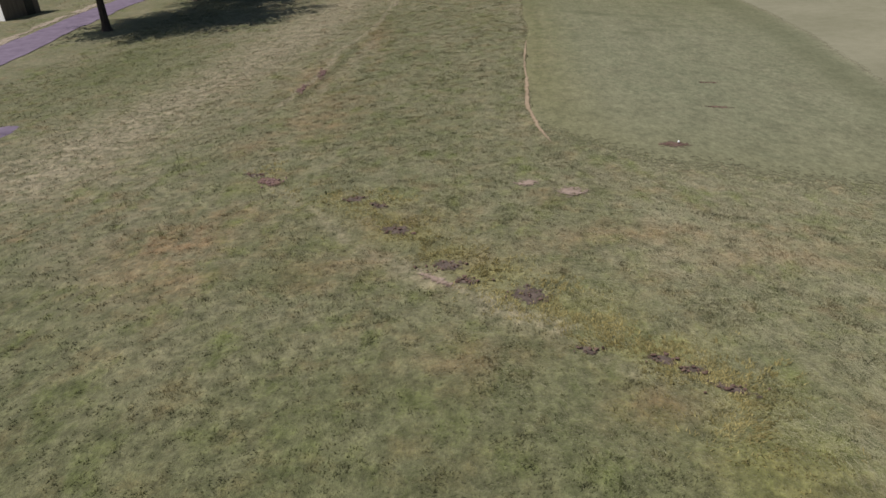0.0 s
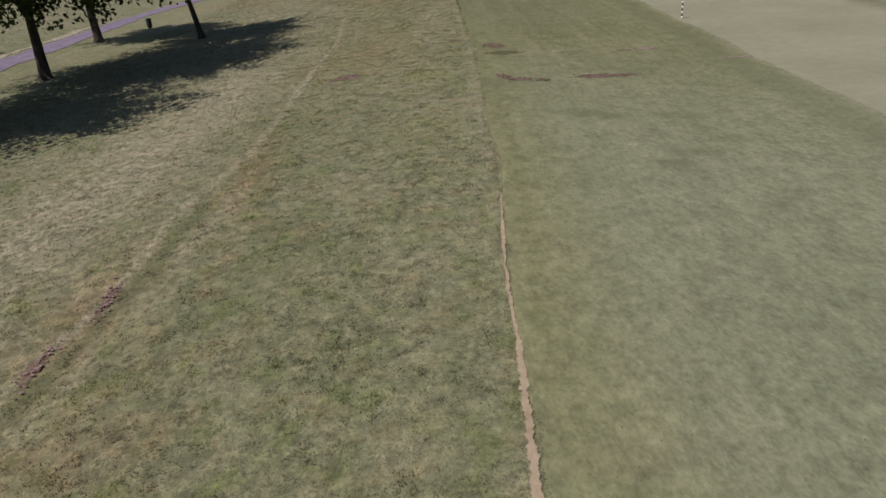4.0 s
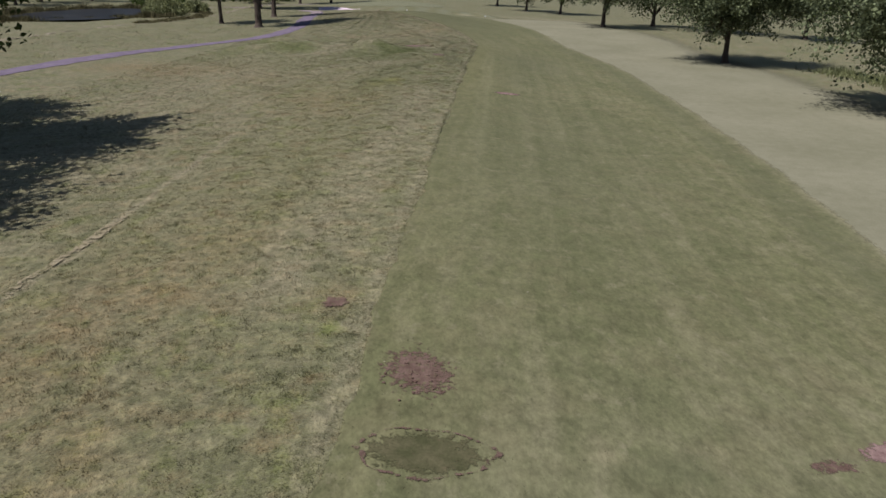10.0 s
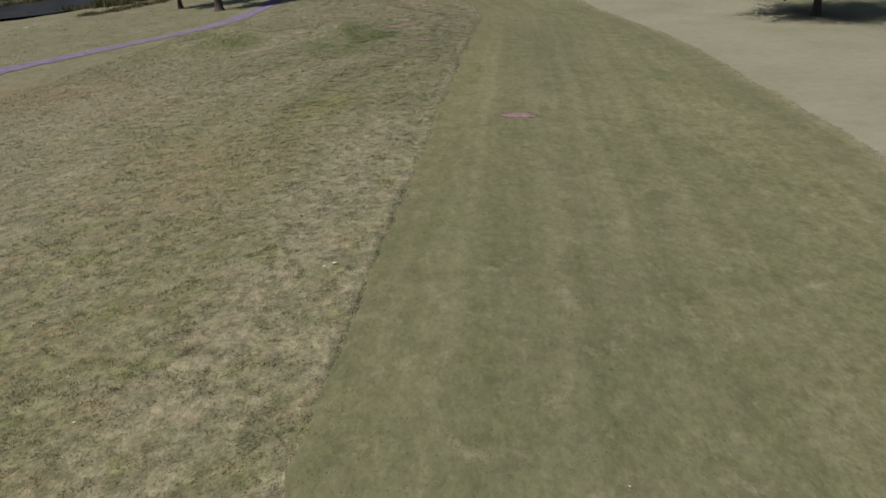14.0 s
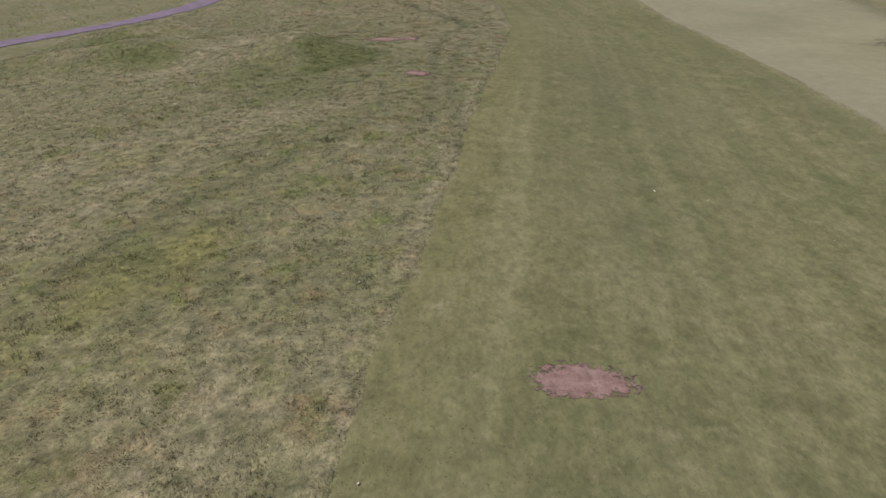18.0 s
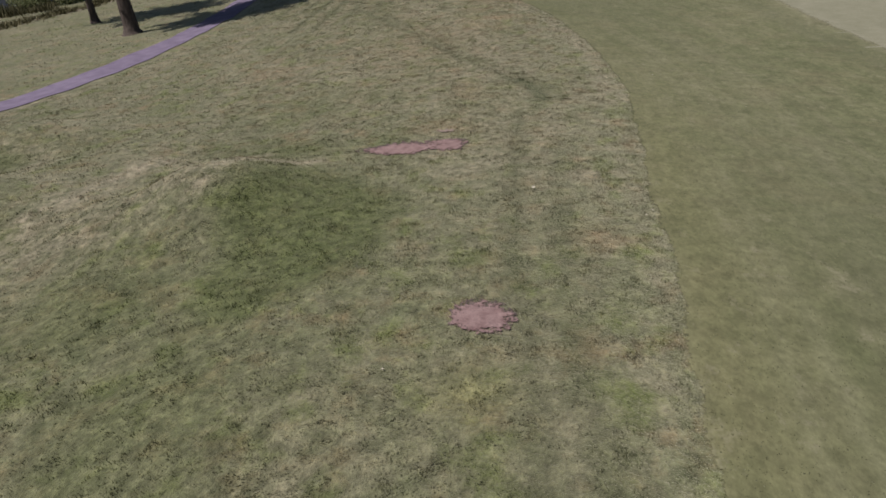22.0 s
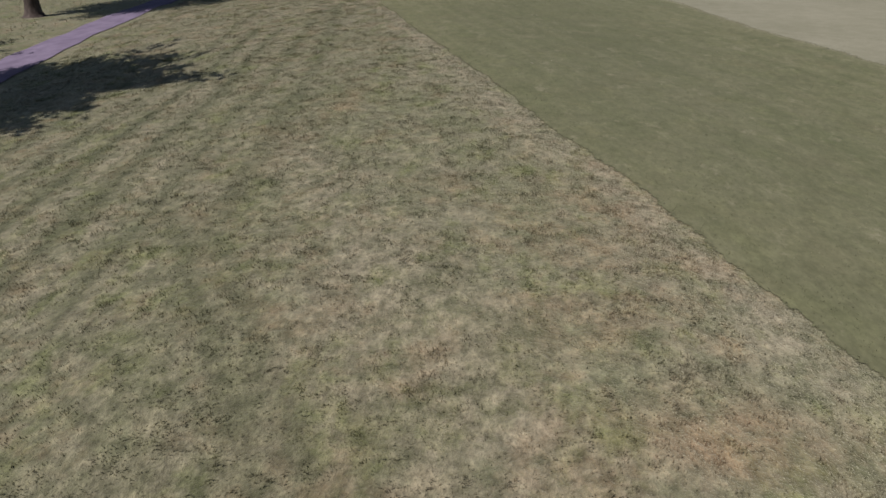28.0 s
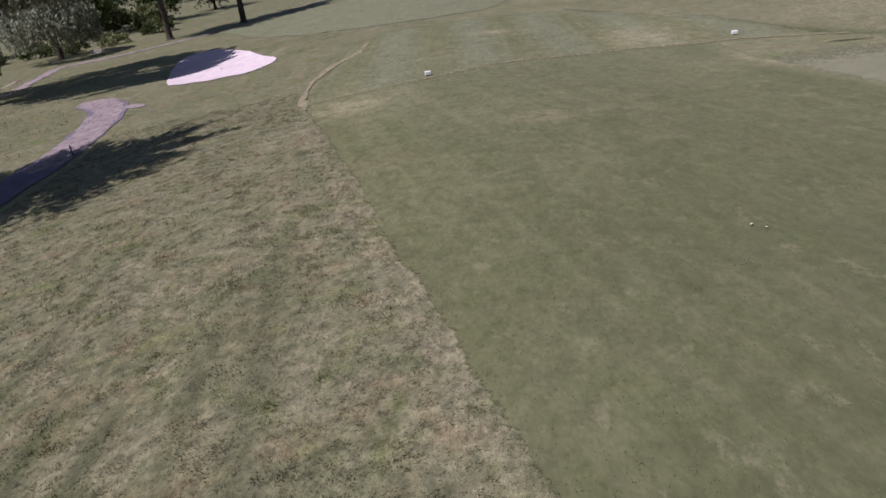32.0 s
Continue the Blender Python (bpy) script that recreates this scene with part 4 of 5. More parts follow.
# ---- worn ground: bare patches, scars and tracks ----
BARE = [
    ("bare_patch", 14.45, 57.35, 2.2, 0.48, 13, SOIL, "long strip of bare reddish soil in the fairway"),
    ("bare_patch", 8.65, 57.6, 0.42, 1.1, 16, SOIL, "broken reddish soil patch beside the rough"),
    ("bare_patch", 9.4, 56.7, 0.95, 0.5, -8, SOIL, "broken reddish soil patch in the fairway"),
    ("bare_patch", 10.6, 56.3, 0.6, 0.45, -15, SOIL, "small broken reddish soil patch"),
    ("turf_repair", 9.95, 64.7, 1.22, 0.66, -3, PRESSED, "oval repaired turf with a brown rim"),
    ("bare_patch", 9.75, 67.5, 1.0, 1.3, 34, SOIL, "rounded worn brown patch by the rough"),
    ("bare_patch", 18.15, 65.35, 0.8, 0.26, 8, SOIL, "thin reddish scrape in the fairway"),
    ("bare_patch", 19.9, 65.95, 1.0, 0.42, 8, PINK_SOIL, "dry pink scrape in the fairway"),
    ("bare_patch", -0.2, 61.9, 1.2, 0.52, 22, SOIL, "purplish bare soil in the rough"),
    ("bare_patch", 0.0, 61.8, 0.95, 0.36, -38, PINK_SOIL, "dry pinkish bare soil in the rough"),
    ("bare_patch", 15.6, 108.2, 1.08, 0.58, 4, PINK_SOIL, "pale pink sandy divot patch in the fairway"),
    ("bare_patch", 10.3, 132.8, 0.72, 0.62, -10, PINK_SOIL, "small pink bare patch in the rough"),
    ("bare_patch", 8.7, 143.45, 0.8, 0.8, 0, PINK_SOIL, "wide end of a pink bare patch below the mound"),
    ("bare_patch", 7.3, 143.25, 1.5, 0.56, 4, PINK_SOIL, "long pink bare strip below the mound"),
    ("bare_patch", 8.15, 22.25, 0.8, 0.42, 5, SOIL, "shallow reddish scrape with a ball in it"),
    ("bare_patch", 7.45, 70.85, 0.36, 0.4, 0, SOIL, "small purplish bare spot in the rough"),
    ("bare_patch", 2.7, 19.4, 0.55, 0.35, 0, CRUMBLY, "crumbly straw-pink earth in thin grass"),
    ("bare_patch", 3.8, 18.4, 0.6, 0.5, -10, CRUMBLY, "crumbly straw-pink earth in thin grass"),
    ("bare_patch", -0.2, 13.95, 1.0, 0.2, -47, CRUMBLY, "crumbly straw-pink earth along an old sod scar"),
    ("bare_patch", 8.6, 145.0, 0.5, 0.22, 12, CRUMBLY, "crumbly straw-pink spot behind a bare patch"),
    ("bare_patch", -5.6, 21.4, 0.7, 0.3, -40, SOIL, "loose reddish earth along an old sod scar"),
    ("bare_patch", 11.5, 27.0, 0.8, 0.2, 0, SOIL, "thin brown scrape in the fairway"),
    ("bare_patch", 12.6, 31.0, 0.7, 0.16, 4, SOIL, "faint brown scrape in the fairway"),
    ("bare_patch", 24.0, 61.5, 0.9, 0.18, -6, PINK_SOIL, "dry scrape at the edge of the pale turf"),
    ("bare_patch", 25.2, 220.8, 1.4, 0.3, -20, PRESSED, "dark worn edge beside the tee"),
]
for i, (nm, bx, by, rx, ry, rz, mat, text) in enumerate(BARE):
    tagged(new(nm, patch(nm, bx, by, rx * 1.32, ry * 1.32, rz, 0.040 + 0.003 * (i % 3), mat, 100 + i, 0.24 if mat is not PRESSED else 0.08, base=0.45 if text.startswith(("crumbly", "dark worn")) else 0.42 if "scrape" in text and mat is SOIL else 0.38 if 8 < bx < 11 and 56 < by < 68 and mat is SOIL else 0.15)), text, "bare patch", kind="structure")
a = np.linspace(0, 2 * np.pi, 73)[:, None]
q = np.linspace(-1, 1, 6)[None]
rim = 1 + 0.05 * np.sin(3 * a + 1) + 0.04 * np.sin(7 * a) + q * (0.085 + 0.035 * np.sin(4 * a + 2) + 0.02 * np.sin(11 * a))
rim_mesh = sheet("turf_rim", 9.95 + 1.28 * rim * np.cos(a), 64.72 + 0.7 * rim * np.sin(a), 0.048, SOIL)
floats(rim_mesh, "edge", (0.6 + 0.3 * np.abs(q) + 0 * rim).ravel())
tagged(new("turf_rim", rim_mesh), "thin brown rim round the repaired turf", "bare patch", kind="structure")
tagged(new("worn_track", ribbon("worn_track", [(-2.75, 57.5), (-2.5, 60.6), (-2.35, 63.5), (-2.2, 67.7), (-1.6, 72.4), (-0.9, 78.5)], 0.28, 0.05, STRAW, 0.25, 4, 105, 0.07, edge=0.68)), "narrow tan worn track through the rough", "worn line", kind="structure")
for i, (bx, by, rx, ry, rz) in enumerate([(15.6, 108.26, 1.1, 0.6, 4), (10.3, 132.88, 0.74, 0.62, -10), (8.7, 143.54, 0.82, 0.82, 0), (7.25, 143.35, 1.55, 0.57, 4), (14.45, 57.43, 2.2, 0.48, 13)]):
    tagged(new("sod_lip", patch("sod_lip", bx, by, rx * 1.32, ry * 1.32, rz, 0.030, DARK_SOIL, (110, 111, 112, 113, 100)[i], 0.24, base=0.1)), "dark cut turf edge round a bare patch", "turf edge", kind="structure")
# spots of bare soil, with the shade of grass clods put into the colour
CLODS = [(-6.3, 22.2, 0.6, 0.24), (-2.5, 18.8, 0.42, 0.34), (-1.8, 18.3, 0.36, 0.24), (-1.2, 16.7, 0.55, 0.34), (0.1, 14.6, 0.6, 0.32), (0.5, 13.7, 0.4, 0.2), (1.85, 12.9, 0.55, 0.45), (4.0, 10.4, 0.4, 0.18), (5.0, 9.5, 0.5, 0.2), (2.7, 10.8, 0.3, 0.14), (-6.5, 33.6, 0.3, 1.0), (-5.8, 36.6, 0.25, 1.1), (4.5, 10.1, 0.35, 0.16)]
for i, (bx, by, rx, ry) in enumerate(CLODS):
    tagged(new("eroded_spot", patch("eroded_spot", bx, by, rx * 1.4, ry * 1.4, -35 if i < 10 else 0, 0.045, DARK_SOIL if i not in (10, 11) else SOIL, 200 + i, 0.4, 4, 60, 0.1, 0.4)), "dark eroded soil and painted clod shade in the rough", "bare patch", "eroded spots along the scar", kind="structure")
EDGE = [(4.1, 22.2), (3.86, 23.6), (3.72, 25.2), (3.76, 27.4), (4.42, 32.8), (5.22, 38.7), (5.55, 41.0)]
tagged(new("bare_edge", ribbon("bare_edge", EDGE, 0.27, 0.036, EDGE_EARTH, 0.15, 4, 63, 0.05, swell=([21, 24, 27, 31, 36, 41], [0.4, 0.8, 1.15, 1.0, 0.55, 0.3]))), "bare tan earth line where fairway meets rough", "worn line", kind="structure")


def crumbs(name, spots, count, size, mat, label, seed):
    """Loose lumps of earth lying in and round bare spots, joined."""
    r = np.random.RandomState(seed)
    ico = bmesh.new()
    bmesh.ops.create_icosphere(ico, subdivisions=1, radius=1)
    shape = np.array([v.co[:] for v in ico.verts])
    tri = np.array([[v.index for v in f.verts] for f in ico.faces])
    ico.free()
    verts, faces = [], []
    for cx, cy, rx, ry in spots:
        for _ in range(count):
            x, y, q = cx + r.randn() * rx * 0.48, cy + r.randn() * ry * 0.48, size * r.uniform(0.35, 1.5)
            lump = shape * (1 + 0.28 * r.randn(len(shape), 1)) * q * [r.uniform(0.8, 1.5), r.uniform(0.7, 1.2), 0.7]
            faces.append(tri + len(verts) * len(shape))
            verts.append(lump + [x, y, zt(x, y) + 0.045])
    return tagged(new(name, mesh_of(name, np.vstack(verts), np.vstack(faces), mat)), label, "earth", kind="stuff")


crumbs("soil_crumbs", CLODS[:10] + CLODS[12:], 14, 0.03, SOIL, "dark reddish crumbled earth along the sod scar", 71)
crumbs("pink_crumbs", [(-5.6, 21.4, 0.7, 0.3), (-6.4, 33.8, 0.25, 1.0), (-5.8, 36.6, 0.25, 1.1)], 40, 0.035, PINK_SOIL, "dry pinkish crumbled earth along the scars", 72)
crumbs("red_crumbs", [(8.7, 57.5, 0.5, 1.0), (9.4, 56.7, 0.8, 0.4), (10.6, 56.3, 0.5, 0.4), (14.4, 57.3, 1.9, 0.4), (9.7, 67.3, 0.8, 0.9), (0.0, 61.9, 0.9, 0.5)], 32, 0.03, SOIL, "reddish crumbled earth in the bare patches", 73)

# ---- rough grass: tufts of blades, joined ----
rng = np.random.RandomState(11)


def grass(name, x, y, height, width, blades, label, seed, mat=None, lift=-0.005, bent=(0.3, 1.15)):
    """Tufts of bent blades at the given places, joined into one mesh."""
    r = np.random.RandomState(seed)
    n = len(x) * blades
    bx = np.repeat(x, blades) + r.randn(n) * 0.035
    by = np.repeat(y, blades) + r.randn(n) * 0.035
    bz = terrain(bx, by) + lift
    comb = 1.9 * np.sin(bx * 0.83 + 1.3 * np.sin(by * 0.41)) + 1.7 * np.sin(by * 0.67 + 1.1 * np.sin(bx * 0.53)) + 0.8 * np.sin(bx * 2.3 + by * 1.9)
    a, lean = comb + r.randn(n) * 0.9, r.uniform(*bent, n)
    h, wd = np.repeat(height, blades) * r.uniform(0.6, 1.3, n), width * r.uniform(0.6, 1.4, n)
    sx, sy = -np.sin(a) * wd / 2, np.cos(a) * wd / 2
    tip = np.stack([bx + np.cos(a) * h * np.sin(lean), by + np.sin(a) * h * np.sin(lean), bz + h * np.cos(lean) + 0.012], -1)
    v = np.stack([np.stack([bx - sx, by - sy, bz], -1), np.stack([bx + sx, by + sy, bz], -1), tip], 1).reshape(-1, 3)
    me = mesh_of(name, v, np.arange(3 * n).reshape(-1, 3), mat or BLADES)
    if not mat:
        tint(me, bx, by, 3)
    return tagged(new(name, me), label, "grass", kind="stuff")


def keep_clear(x, y):
    ok = np.ones(len(x), bool)
    for nm, bx, by, rx, ry, rz, mat, text in BARE:
        ok &= ((x - bx) / (rx + 0.05)) ** 2 + ((y - by) / (ry + 0.08)) ** 2 > 0.85
    for bx, by, rx, ry in CLODS:
        ok &= ((x - bx) / rx) ** 2 + ((y - by) / ry) ** 2 > 0.5
    return ok


def rough_points(d0, d1, density, seed, y0=2.0, y1=224.0):
    """Places and heights of tufts, gathered into uneven clumps with thin ground between them."""
    r = np.random.RandomState(seed)
    total = (d1 - d0) * (y1 - y0)
    many = int(total * 9)
    cy, cd = r.uniform(y0, y1, many), r.uniform(d0, d1, many)
    wide = r.uniform(0.05, 0.17, many)
    pick = r.choice(many, int(total * density), p=wide / wide.sum())
    off = r.randn(2, len(pick)) * wide[pick] * [[1.15], [0.8]]
    loose = r.rand(len(pick)) < 0.28
    y = np.where(loose, r.uniform(y0, y1, len(pick)), np.clip(cy[pick] + off[1], y0, y1))
    edge = np.where(y < 27, np.maximum(np.interp(y, FW_Y, FW_X), 3.75), curve(y, FW_Y, FW_X))
    edge = np.where(y < 15, 11.0, np.minimum(edge, 12.0 + 0 * y) * (y < 20) + edge * (y >= 20))
    x = edge - np.where(loose, r.uniform(d0, d1, len(pick)), np.clip(cd[pick] + off[0], d0, d1))
    dome = np.exp(-((off / wide[pick]) ** 2).sum(0) * 0.5)
    tall = (0.034 + 0.22 * wide[pick] * dome) * r.uniform(0.7, 1.25, len(pick))
    h = np.where(loose, r.uniform(0.02, 0.05, len(pick)), tall) * np.clip(0.35 + (edge - x), 0.35, 1)
    thin = 0.72 + 0.28 * np.sin(x * 1.7 + 2 * np.sin(y * 0.9)) * np.sin(y * 1.3 + 1.5 * np.sin(x * 0.8))
    ok = keep_clear(x, y) & (r.rand(len(x)) < thin) & (x > curve(y, CART_Y, CART_X) + 2.2)
    return x[ok], y[ok], h[ok]


x, y, h = rough_points(0.0, 8.5, 150, 21)
grass("rough_grass_near", x, y, h, 0.018, 3, "dense unmown rough grass beside the fairway", 31)
x, y, h = rough_points(8.5, 17, 95, 22)
grass("rough_grass_middle", x, y, h * 1.05, 0.022, 3, "rough grass further from the fairway", 32)
x, y, h = rough_points(17, 32, 40, 23)
grass("rough_grass_outer", x, y, h * 1.15, 0.032, 3, "thin rough grass towards the cart path", 33)
n = 16000
y = rng.uniform(60, 262, n)
x = curve(y, CART_Y, CART_X) - 2.6 - rng.uniform(0, 26, n)
grass("rough_grass_far", x, y, rng.uniform(0.06, 0.14, n) * (0.6 + 0.5 * np.sin(x * 0.9) * np.sin(y * 0.7 + x * 0.3)), 0.07, 3, "tufted rough grass beyond the cart path", 38)
# tussocks of tall yellow-green grass along the old sod scar
RIDGE = [(-4.6, 20.6), (-2.2, 18.3), (-1.0, 16.6), (0.3, 14.7), (1.7, 12.9), (3.0, 11.8), (4.1, 10.4), (5.0, 9.3), (5.2, 7.6)]
kk = rng.uniform(0, len(RIDGE) - 1, 4200)
x = np.interp(kk, range(len(RIDGE)), [q[0] for q in RIDGE]) + rng.randn(4200) * 0.5
y = np.interp(kk, range(len(RIDGE)), [q[1] for q in RIDGE]) + rng.randn(4200) * 0.4
lump = (np.sin(x * 2.3 + 1.0) * np.sin(y * 2.9) > -0.3) & keep_clear(x, y)
grass("tussocks", x[lump], y[lump], rng.uniform(0.05, 0.11, lump.sum()), 0.02, 4, "tall yellow-green tussocks along a sod scar", 35, TUSSOCK, bent=(0.75, 1.35))
spot = np.array([c[:2] for c in CLODS[:10]])[rng.randint(0, 10, 420)]
x, y = spot[:, 0] + rng.randn(420) * 0.4 + 0.45, spot[:, 1] + rng.randn(420) * 0.25 + 0.42
grass("scar_tussocks", x, y, rng.uniform(0.06, 0.12, 420), 0.03, 5, "ragged tall tufts beside the eroded spots", 37, TUSSOCK, bent=(0.7, 1.35))
# grass thinning out into the start of the fairway
x = rng.uniform(3.4, 24, 9000)
y = np.interp(x, [4, 5, 7, 12, 20, 30], [21, 19.5, 17.3, 15.6, 14.7, 14.7]) + np.abs(rng.randn(9000)) * 2.3 - 0.5
grass("thinning_grass", x, y, rng.uniform(0.015, 0.042, 9000), 0.018, 4, "rough grass thinning into the fairway", 36, bent=(0.6, 1.3))
# taller fringe of uncut grass along the mowing line
y = rng.uniform(27, 214, 12000)
x = curve(y, FW_Y, FW_X) + rng.randn(len(y)) * np.interp(y, [125, 150], [0.13, 0.26]) - 0.05
grass("rough_grass_fringe", x, y, np.full(len(y), 0.034) * rng.uniform(0.6, 1.2, len(y)), 0.02, 3, "uncut fringe along the mowing line", 34)


# short stems standing out of the mown turf
n = 80000
y = rng.uniform(22, 226, n)
x = curve(y, FW_Y, FW_X) + 0.1 + rng.rand(n) ** 1.25 * 15
keep = (rng.rand(n) < np.interp(y, [60, 72], [0.3, 1.0])) & (x < curve(y, PALE_Y, PALE_X)) & keep_clear(x, y)
grass("fairway_stems", x[keep], y[keep], rng.uniform(0.010, 0.022, keep.sum()), 0.02, 2, "short clipped stems of the fairway turf", 40, TURF_STEMS, 0.022, (0.9, 1.45))


# ---- trees ----
def tube(points, radii, n=10):
    """A tapered limb through points: verts and quads."""
    p, r = np.array(points, float), np.array(radii, float)
    t = np.gradient(p, axis=0)
    t /= np.linalg.norm(t, axis=1, keepdims=True)
    side = np.cross(t, [0.3, 0.9, 0.1])
    side /= np.linalg.norm(side, axis=1, keepdims=True)
    up = np.cross(t, side)
    a = np.linspace(0, 2 * np.pi, n, endpoint=False)
    ringv = p[:, None] + r[:, None, None] * (np.cos(a)[None, :, None] * side[:, None] + np.sin(a)[None, :, None] * up[:, None])
    i = np.arange(len(p) * n).reshape(len(p), n)
    j = np.roll(i, -1, 1)
    return ringv.reshape(-1, 3), np.stack([i[:-1], j[:-1], j[1:], i[1:]], -1).reshape(-1, 4)


def leaves(centres, spread, count, size, r, droop=0.0, axes=None):
    """Small pointed leaves scattered round clump centres: verts and quads."""
    c = np.repeat(centres, count, 0)
    n = len(c)
    d = r.randn(n, 3)
    d /= np.linalg.norm(d, axis=1, keepdims=True) + 1e-9
    d = d * (np.repeat(spread, count) * r.rand(n) ** 0.45)[:, None] * [1, 1, 0.75]
    if axes is not None:
        out = np.repeat(axes, count, 0)
        d = d * 0.85 + out * ((d * out).sum(1) * 1.6)[:, None]
    c = c + d
    a = r.randn(n, 3)
    a[:, 2] = a[:, 2] * (1 - droop) - 2.5 * droop
    a /= np.linalg.norm(a, axis=1, keepdims=True)
    b = np.cross(a, r.randn(n, 3))
    b /= np.linalg.norm(b, axis=1, keepdims=True)
    s = size * r.uniform(0.6, 1.35, n)[:, None]
    wide = 0.33 - 0.2 * droop
    v = np.stack([c - a * s * 0.5, c + b * s * wide, c + a * s * 0.5, c - b * s * wide], 1).reshape(-1, 3)
    return v, np.arange(4 * n).reshape(-1, 4)


def tree(x, y, h, crown_r, clear, trunk_r, seed, mat=None, clumps=120, per=130, leaf=0.38, lean=(0.0, 0.0), label="", name="tree", group="", flat=1.0, swing=(0.0, 0.0), twin=False):
    """A broadleaf tree: flared trunk, limbs, and a crown of leaf clumps with gaps."""
    r = np.random.RandomState(seed)
    mat, clumps = mat or LEAF, int(clumps * 1.3)
    base = thing(name, x, y, zt(x, y) - 0.05, label or "broadleaf tree with rough dark bark in full summer leaf", "tree", group)
    top = clear + (h - clear) * 0.55
    zs = np.array([0, 0.12, 0.4, 0.9, clear * 0.5, clear, top])
    bend = r.randn(2) * 0.12
    px = lean[0] * zs / h + bend[0] * np.sin(zs / top * 3)
    py = lean[1] * zs / h + bend[1] * np.sin(zs / top * 2.2)
    rad = trunk_r * np.array([1.75, 1.4, 1.15, 1.0, 0.9, 0.75, 0.3])
    v, f = tube(np.stack([px, py, zs], -1), rad, 14)
    v += (r.randn(*v.shape) * trunk_r * 0.05)
    part("trunk", mesh_of("trunk", v, f, BARK, True), BARK, base)
    if twin:
        v, f = tube(np.stack([px + 1.0 + zs * 0.05, py + 0.2, zs], -1), rad * 0.8, 14)
        v += r.randn(*v.shape) * trunk_r * 0.05
        part("trunk", mesh_of("trunk", v, f, BARK, True), BARK, base)
    mid = np.array([lean[0] * 0.65 + swing[0], lean[1] * 0.65 + swing[1], clear + (h - clear) * 0.5])
    d = r.randn(clumps, 3)
    d /= np.linalg.norm(d, axis=1, keepdims=True)
    q = r.uniform(0.06, 1.0, clumps) ** 0.5
    c = mid + d * q[:, None] * [crown_r * 0.9, crown_r * 0.9, (h - clear) * 0.5 * flat]
    low = c[:, 2] < mid[2]
    c[low, 2] = mid[2] + (c[low, 2] - mid[2]) * 0.85
    c += r.randn(clumps, 3) * [0.5, 0.5, 0.3]
    for k in range(6):
        tgt = c[r.randint(clumps)]
        z0 = clear * r.uniform(0.8, 1.05) if k < 4 else clear * 1.3
        s0 = np.array([np.interp(z0, zs, px), np.interp(z0, zs, py), z0])
        m1 = s0 + (tgt - s0) * 0.45 + [0, 0, 0.08 * h * r.rand()]
        v, f = tube([s0, s0 + (m1 - s0) * 0.5, m1, s0 + (tgt - s0) * 0.8, tgt], trunk_r * np.array([0.5, 0.42, 0.3, 0.18, 0.06]), 8)
        part("limb", mesh_of("limb", v, f, BARK, True), BARK, base)
    axes = (c - mid) * [1, 1, 0.5]
    axes /= np.linalg.norm(axes, axis=1, keepdims=True)
    v, f = leaves(c, crown_r * r.uniform(0.11, 0.22, clumps), per, leaf, r, 0.0, axes)
    part("crown", mesh_of("crown", v, f, mat), mat, base)
    return base


def willow(x, y, h, crown_r, trunk_r, seed, label, clumps=260, swing=(0.0, 0.0), low_side=2.0):
    """A weeping tree: thick trunk, arching limbs and hanging curtains of narrow leaves."""
    r = np.random.RandomState(seed)
    base = thing("willow_tree", x, y, zt(x, y) - 0.05, label, "tree")
    zs = np.array([0, 0.15, 0.5, 1.2, 2.6, 4.2, h * 0.55])
    v, f = tube(np.stack([0.1 * np.sin(zs), 0 * zs, zs], -1), trunk_r * np.array([1.6, 1.3, 1.1, 1.0, 0.95, 0.8, 0.4]), 14)
    v += r.randn(*v.shape) * trunk_r * 0.05
    part("trunk", mesh_of("trunk", v, f, BARK, True), BARK, base)
    cs, sp = [], []
    for k in range(clumps):
        a, q = r.rand() * 6.283, math.sqrt(r.uniform(0.1, 1))
        topz = h * (1 - 0.45 * q * q) * r.uniform(0.82, 1)
        bottom = (r.uniform(1.6, 4.2) if math.cos(a) < low_side else r.uniform(7.0, 9.5)) if q > 0.4 else h * 0.45
        for z in np.arange(topz, bottom, -0.55):
            cs.append((swing[0] + math.cos(a) * crown_r * q + 0.15 * r.randn(), swing[1] + math.sin(a) * crown_r * q + 0.15 * r.randn(), z))
            sp.append(0.42)
    for k in range(6):
        a = k * 1.05 + r.rand() * 0.5
        e = np.array([swing[0] + math.cos(a) * crown_r * 0.7, swing[1] + math.sin(a) * crown_r * 0.7, h * 0.8])
        s0 = np.array([0, 0, 3.4])
        v, f = tube([s0, s0 + (e - s0) * 0.4 + [0, 0, 1.2], e], trunk_r * np.array([0.5, 0.3, 0.08]), 8)
        part("limb", mesh_of("limb", v, f, BARK, True), BARK, base)
    v, f = leaves(np.array(cs), np.array(sp), 12, 0.52, r, 0.6)
    part("crown", mesh_of("crown", v, f, WILLOW_LEAF), WILLOW_LEAF, base)
    return base


